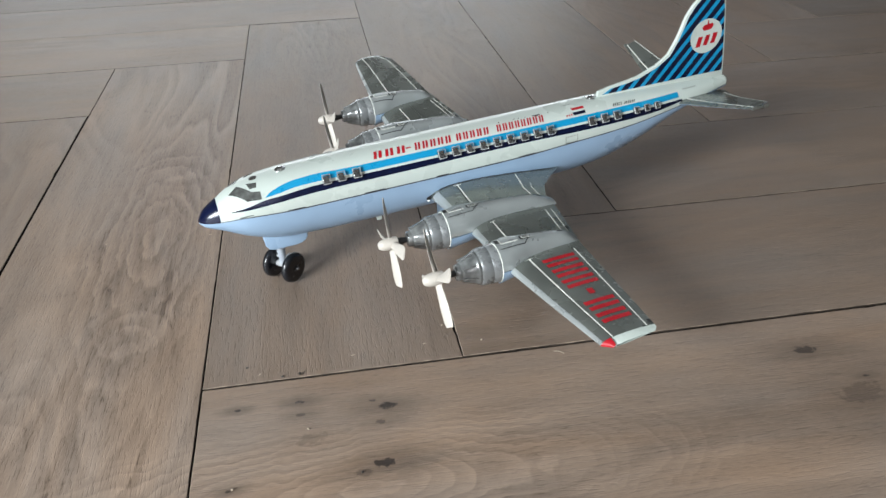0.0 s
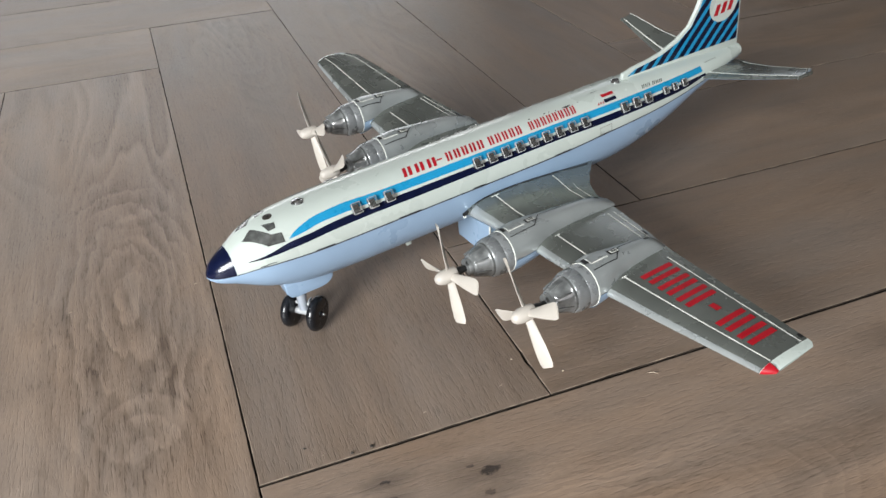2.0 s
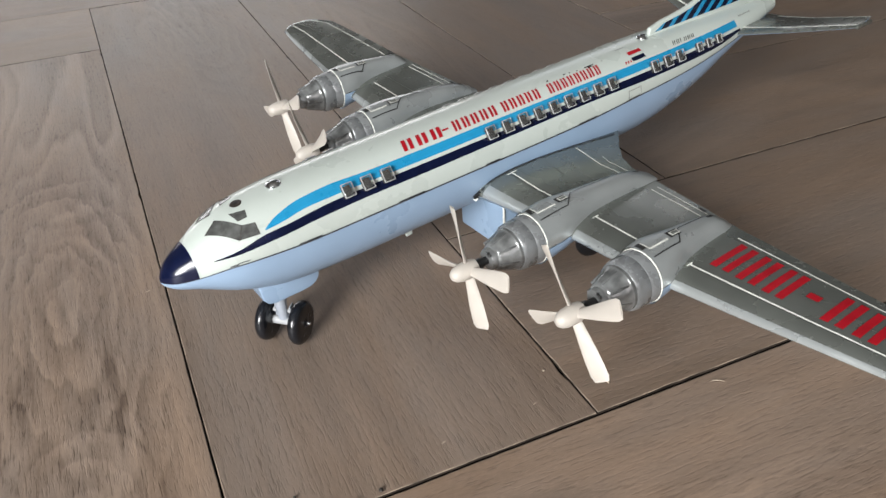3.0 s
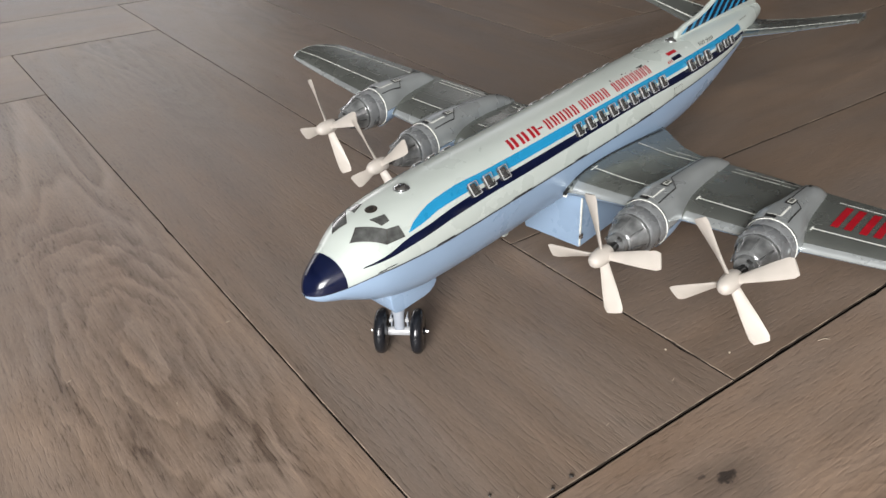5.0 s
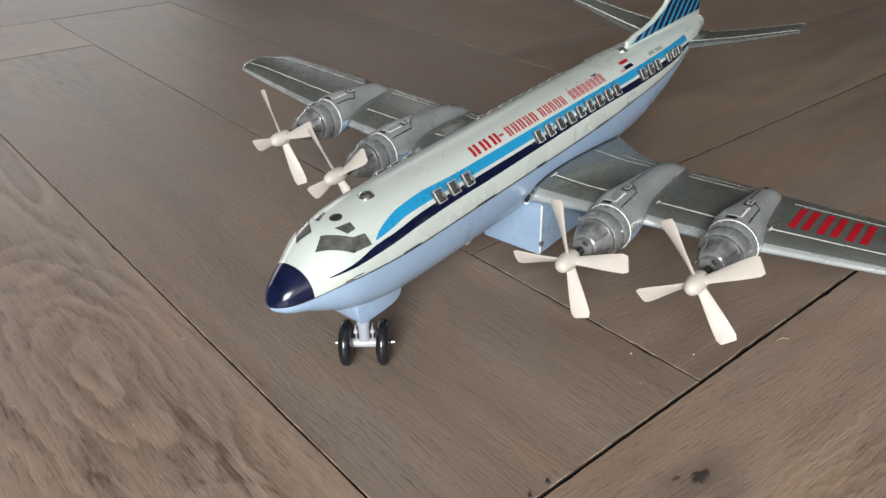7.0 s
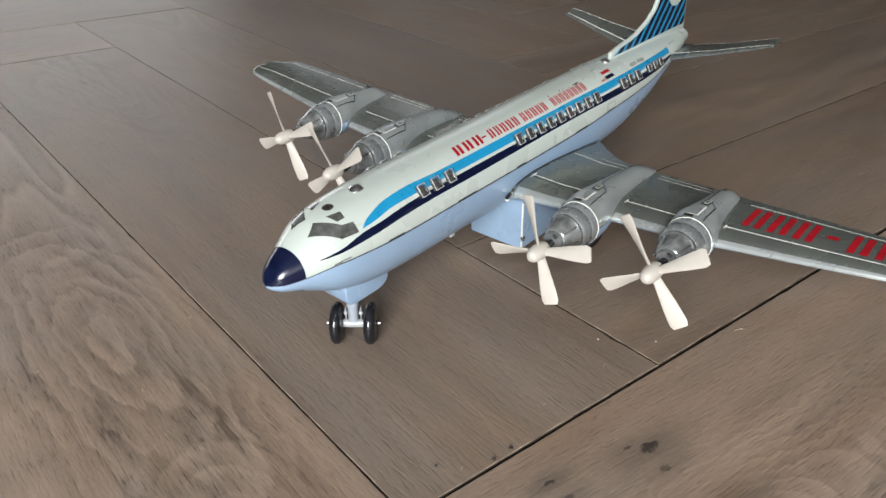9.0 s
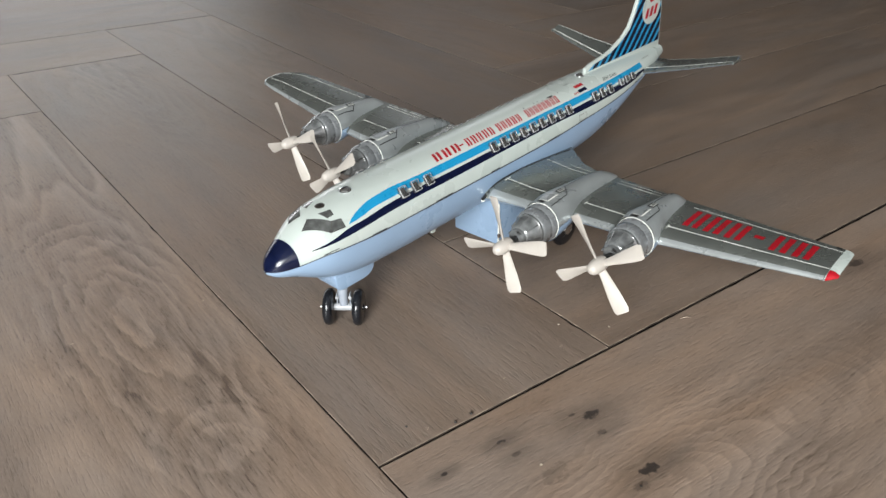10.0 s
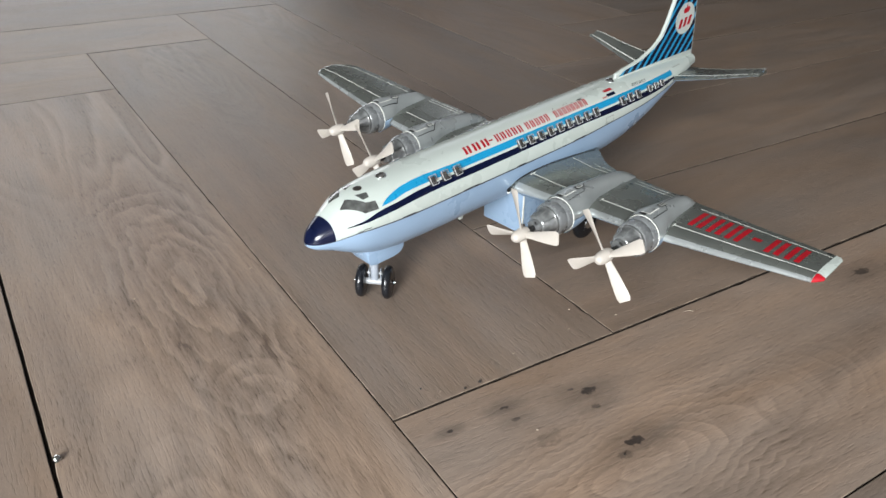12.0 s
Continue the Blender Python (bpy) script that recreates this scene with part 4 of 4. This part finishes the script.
fairing(plane, -0.0048, 0.0365, 0.0125, 0.056, 0.0385)
leg = part("nose_leg", joined(lathe([(0.0165, 0.0022), (0.0172, 0.0034), (0.0290, 0.0036), (0.0295, 0.0041), (0.042, 0.0044)], "z", 20)), GEAR, plane, "light blue-grey tin nose leg")
leg.matrix_basis = pose(0.0099, -0.0019, 0, 0, 0, STEER)
part("yoke", lathe([(-0.0078, 0.0026), (-0.0074, 0.0030), (0.0074, 0.0030), (0.0078, 0.0026)], "y", 18), YOKE, leg, "pale grey plastic yoke", pose(0, 0, 0.0146))
for y in (-0.0052, 0.0052):
    part("bracket", box(0.0002, 0.0058, y - 0.0005, y + 0.0005, 0.0135, 0.0262, 0.0004, 1), GEAR, leg, "grey tin bracket cheek")
    part("bracket_rivet", lathe([(-0.0016, 0.0004), (-0.0014, 0.0013), (0.0, 0.0016)], "x", 12), YOKE, leg, "", pose(0.0006, y, 0.0232))
part("axle", lathe([(-0.0188, 0.0007), (-0.0186, 0.0010), (0.0186, 0.0010), (0.0188, 0.0007)], "y", 12), CHROME, leg, "bare steel axle", pose(0, 0, 0.0146))
for y in (-0.0117, 0.0117):
    wheel(leg, 0, y, 0.0146)
for side in (-1, 1):
    main = part("main_leg", joined(lathe([(0.0200 * side, 0.0026), (0.0500 * side, 0.0026)], "y", 16)), GEAR, plane, "grey plastic main axle arm", pose(0.238, 0, 0.0078 - 0.0006 * side))
    wheel(main, 0, 0.0580 * side, 0, 0.0180)
    part("hub_washer", lathe([(0.0622 * side, 0.0058), (0.0634 * side, 0.0054), (0.0640 * side, 0.0030), (0.0640 * side, 0.0005)], "y", 24), CHROME, main, "bright steel hub washer")
drive = part("drive_box", joined(box(0.1775, 0.262, -0.0262, 0.0262, 0.0040, 0.056, 0.0016)), BELLY, plane, "light blue tin drive box under the belly")
part("box_fold", box(0.1768, 0.1782, -0.0272, -0.0258, 0.0060, 0.0470, 0.0004), LINE, drive, "pale folded edge")
part("box_tab", box(0.1762, 0.1792, -0.0282, -0.0262, 0.0125, 0.0170, 0.0006), CHROME, drive, "bright steel tab")
part("switch_tab", box(0.1035, 0.1085, -0.0125, -0.0105, 0.0440, 0.0500, 0.0006), WHITE, plane, "small white switch tab")
# the slot at the wing's root
for side in (-1, 1):
    part("root_hole", box(-0.0030, 0.0034, -0.0012, 0.0012, -0.0012, 0.0014, 0.0009, 2), INK, plane, "dark slot at the wing root", pose(0.1525, 0.0292 * side, 0.0645, 0, -24, 0))
    part("slot_lip", box(-0.0034, -0.0010, -0.0016, 0.0016, -0.0022, -0.0014, 0.0003, 1), LINE, plane, "bare bright lip below the slot", pose(0.1525, 0.0292 * side, 0.0645, 0, -24, 0))
    wing_strip("root_line", (0.0304, 0.012), (0.0304, 0.97), 0.0015, INK, wings[side], side, "dark line where wing meets hull", 0.0005, 16)

# ---- printing on the upper hull ----
def letter_bar(x0, x1, a0, a1, mat, label, slant=0.0):
    rows = [[hull(x + slant * f, a0 + (a1 - a0) * f, True, 0.00024) for f in spread(0, 1, 4)] for x in (x0, x1)]
    return part("print_bar", grid_mesh(rows), mat, fuselage, label)


# the airline's title, as plain red bars the size of its characters
TITLE = [(0.1055, 3, 0.0112, 0.0080), (0.1455, 5, 0.0076, 0.0060), (0.1868, 5, 0.0070, 0.0056), (0.2284, 8, 0.0064, 0.0048)]
for x0, count, step, wide in TITLE:
    for k in range(count):
        x = x0 + step * k
        for xa in (x + 0.04 * step, x + 0.46 * step):
            letter_bar(xa, xa + 0.26 * step, 2.14 + 0.0003 * (x - 0.1) / 0.001 * 0.9, 1.84 + 0.0003 * (x - 0.1) / 0.001 * 0.9, RED, "plain red bar", 0.0022)
letter_bar(0.1380, 0.1430, 2.02, 1.97, RED, "plain red bar")
for k in range(6):
    x = 0.3545 + 0.0044 * k
    letter_bar(x, x + 0.0009, 2.25 + 0.006 * k, 2.11 + 0.006 * k, INK, "plain black bar", 0.0018)
    if k != 2:
        letter_bar(x + 0.0020, x + 0.0029, 2.25 + 0.006 * k, 2.11 + 0.006 * k, INK, "plain black bar", 0.0018)
for k in range(3):
    letter_bar(0.3020 + 0.0026 * k, 0.3034 + 0.0026 * k, 2.23, 2.15, RED, "plain red bar", 0.001)
for k in range(7):
    letter_bar(0.4400 + 0.0026 * k, 0.4414 + 0.0026 * k, 2.30, 2.22, DIM, "faint grey bar")
# the three-coloured flag
letter_bar(0.3103, 0.3236, 2.23, 2.10, NAVY, "dark blue flag stripe")
letter_bar(0.3105, 0.3240, 2.10, 2.01, WHITE, "white flag stripe")
letter_bar(0.3109, 0.3244, 2.01, 1.89, RED, "red flag stripe")
# door outline on the lower band, and chips in the enamel
for xa, xb, aa, ab in ((0.2964, 0.2969, 2.90, 3.10), (0.3092, 0.3097, 2.95, 3.12), (0.2964, 0.3097, 2.925, 2.94), (0.2966, 0.3094, 3.105, 3.12)):
    letter_bar(xa, xb, aa, ab, DIM, "fine printed door line")
for xa, wa, aa, da in ((0.2336, 0.0014, 1.765, 0.05), (0.2493, 0.0022, 1.775, 0.03), (0.2545, 0.0012, 1.79, 0.03), (0.2612, 0.0010, 1.815, 0.04), (0.2690, 0.0090, 1.815, 0.035), (0.2715, 0.0040, 1.845, 0.04), (0.2860, 0.0012, 1.82, 0.03), (0.3045, 0.0100, 1.66, 0.012)):
    letter_bar(xa, xa + wa, aa + da, aa, INK, "chipped enamel", 0.0008)
for xa, wa, aa, da in ((-0.0215, 0.0050, 3.085, 0.030), (-0.0170, 0.0070, 3.070, 0.022), (0.0200, 0.0150, 3.104, 0.022), (0.0900, 0.0200, 3.106, 0.020), (0.1600, 0.0120, 3.104, 0.022), (0.2450, 0.0180, 3.106, 0.020)):
    letter_bar(xa, xa + wa, aa + da, aa, SEAMLINE, "worn enamel along the seam", 0.0010)

# ---- specks on the floor ----
def splinter(x, y, length, turn, mat=None):
    bm = bmesh.new()
    n = 6
    rows = []
    for k in range(n):
        f = k / (n - 1)
        r = 0.00026 * (0.4 + 0.6 * math.sin(math.pi * f))
        px, pz = (f - 0.5) * length, 0.0004 + 0.0012 * math.sin(math.pi * f) * (length > 0.004)
        rows.append([(px, r * math.cos(a), pz + r * math.sin(a)) for a in spread(0, 2 * math.pi, 7)[:-1]])
    bm.free()
    ob = part("wood_splinter", grid_mesh(rows, close=True, caps=True), mat or SPLINT, None, "", pose(x, y, 0.0, 0, 0, turn))
    return tagged(ob, "tiny pale wood splinter lying on the oak floor", "splinter", "splinters on the floor")


SPLINT = material("pale_splinter", (0.42, 0.35, 0.27), 0.7, grain=0.1, scale=300)
for x, y, length, turn in ((0.093, 0.5335, 0.0034, 20), (0.032, 0.5300, 0.0032, 15), (-0.044, 0.5200, 0.0030, 35), (-0.102, 0.7610, 0.0030, 10), (-0.207, 0.7620, 0.0032, 25), (0.201, 0.500, 0.0090, -28), (-0.160, 0.700, 0.0028, 70)):
    splinter(x, y, length, turn)

def crumb(x, y, r, mat, label):
    """A small crumb of grit with an uneven skin."""
    dice = random.Random(int(x * 1e5) + int(y * 1e5))
    bm = bmesh.new()
    bmesh.ops.create_icosphere(bm, subdivisions=2, radius=r)
    for v in bm.verts:
        v.co *= dice.uniform(0.75, 1.2)
        v.co.z = v.co.z * 0.7
    low = min(v.co.z for v in bm.verts)
    ob = part("crumb", finish(bm, 60), mat, None, "", pose(x, y, -low, 0, 0, dice.uniform(0, 180)))
    return tagged(ob, label, "crumb", "crumbs on the floor")


for x, y, r in ((-0.0600, 0.4010, 0.0008), (0.0290, 0.4000, 0.0009), (-0.0070, 0.4500, 0.0008), (0.1420, 0.5290, 0.0008), (-0.0550, 0.5300, 0.0009), (-0.0260, 0.5135, 0.0011), (-0.0120, 0.5140, 0.0013), (0.1120, 0.5560, 0.0008)):
    crumb(x, y, r, EYE if r > 0.00085 else SPLINT, "tiny dark crumb of grit on the oak floor" if r > 0.00085 else "tiny pale crumb of wood on the oak floor")
crumb(-0.2985, 0.5890, 0.0030, CHROME, "pale shiny crumb caught in the joint between planks")

# ---- floor boards ----


def board_mesh(seed, worn, along):
    """One plank with eased edges; worn planks have ragged, chipped arrises."""
    dice = random.Random(seed)
    a, b, ease = L / 2 - (END_GAP if along else SIDE_GAP), W / 2 - (SIDE_GAP if along else END_GAP), 0.0006
    nl, nw = (106, 22) if worn else (1, 1)
    sides = [((-a, -b), (a, -b), nl), ((a, -b), (a, b), nw), ((a, b), (-a, b), nl), ((-a, b), (-a, -b), nw)]
    rim = []
    for (x0, y0), (x1, y1), n in sides:
        slow = 0.0
        for k in range(n):
            f = k / n
            nick = 0.0
            if worn and k:
                slow = 0.7 * slow + dice.uniform(-0.0001, 0.00011)
                nick = max(slow, 0.0) + (dice.uniform(0.0004, 0.0011) if dice.random() < 0.035 else dice.uniform(0, 0.0002))
            rim.append((x0 + (x1 - x0) * f, y0 + (y1 - y0) * f, nick))
    bm = bmesh.new()
    rings = []
    for inset, z, share in ((0.0, -0.0158, 0.0), (0.0, -0.0010, 0.7), (0.3 * ease, -0.0003, 1.0), (ease, 0.0, 1.0)):
        rings.append([bm.verts.new((x - math.copysign(inset + nick * share, x) * (abs(x) > a - 1e-6), y - math.copysign(inset + nick * share, y) * (abs(y) > b - 1e-6), z)) for x, y, nick in rim])
    n = len(rim)
    for step, (low, high) in enumerate(zip(rings, rings[1:])):
        for k in range(n):
            f = bm.faces.new((low[k], low[(k + 1) % n], high[(k + 1) % n], high[k]))
            f.material_index = min(step, 1) + (step == 2)
    bm.faces.new(rings[-1]).material_index = 3
    for f in bm.faces:
        f.smooth = False
    me = bpy.data.meshes.new("board")
    bm.to_mesh(me)
    bm.free()
    for mat in (EDGE, EDGE, ARRIS):
        me.materials.append(mat)
    me.materials.append(OAK)
    return me


board = {along: board_mesh(0, False, along) for along in (True, False)}
worn_boards = {along: [board_mesh(k, True, along) for k in range(1, 6)] for along in (True, False)}
rng = random.Random(5)


def lay(x, y, turn, sink=0.0, tone=None):
    """Lays one plank; those at the walls are cut to fit."""
    hx, hy = (W / 2, L / 2) if turn == 90 else (L / 2, W / 2)
    x0, x1, y0, y1 = max(x - hx, -2.0), min(x + hx, 3.6), max(y - hy, -2.6), min(y + hy, 4.6)
    if x1 - x0 < 0.01 or y1 - y0 < 0.01:
        return
    near = -0.6 < x < 1.0 and 0.0 < y < 1.6
    mesh = worn_boards[turn == 90][rng.randrange(5)] if near else board[turn == 90]
    m = pose(x, y, rng.uniform(-0.0004, 0.0) - sink, 0, 0, turn + 180 * rng.randrange(2))
    if x1 - x0 < 2 * hx - 1e-6 or y1 - y0 < 2 * hy - 1e-6:
        a, b = m.inverted() @ Vector((x0, y0, 0)), m.inverted() @ Vector((x1, y1, 0))
        bm = box(min(a.x, b.x) + SIDE_GAP, max(a.x, b.x) - SIDE_GAP, min(a.y, b.y) + SIDE_GAP, max(a.y, b.y) - SIDE_GAP, -0.0158, 0.0)
        mesh = bpy.data.meshes.new("board")
        bm.to_mesh(mesh)
        bm.free()
        mesh.materials.append(OAK)
    ob = new("board", mesh)
    ob.parent = floor_base
    ob.matrix_basis = m
    grey, warm, figured = tone or (rng.uniform(0.88, 1.08), rng.uniform(-0.03, 0.03), rng.uniform(0.3, 0.7))
    ob.color = (grey * (1 + warm), grey, grey * (1 - warm), figured)


boards = {}
for k in range(-3, 4):
    for i in range(-24, 26):
        boards["north", i, k] = (X0 + W * i + W / 2 - 0.0016 * (i == -2 and k == 0), Y0 + W * i + L / 2 + 2 * L * k, 90)
        # the plank in front of the aeroplane lies a little low and apart
        low = i == 0 and k == 0
        boards["east", i, k] = (X0 + W * i + L / 2 + 2 * L * k, Y0 + W * i - W / 2 - 0.0007 * low, -0.06 * low, 0.0004 * low)
# the planks round the aeroplane, each with its own lightness, warmth and strength of figure
# lightness also holds painted window sheen north-west and light falloff to the east
TONES = {
    ("east", 0, 0): (1.14, 0.025, 0.6), ("north", 0, 0): (0.93, 0.0, 0.7), ("north", -1, 0): (1.15, 0.0, 1.0), ("east", 1, 0): (0.90, 0.01, 0.4), ("east", -1, 0): (0.9, 0.0, 0.5), ("north", -2, 0): (1.05, -0.01, 0.6),
    ("north", 1, 0): (0.93, 0.0, 0.4), ("east", 2, 0): (0.93, 0.0, 0.4), ("east", 5, -1): (1.22, 0.0, 0.4), ("east", 4, -1): (1.15, 0.0, 0.4), ("east", 6, -1): (1.15, 0.0, 0.4),
}
for key, place in boards.items():
    lay(*place, tone=TONES.get(key))
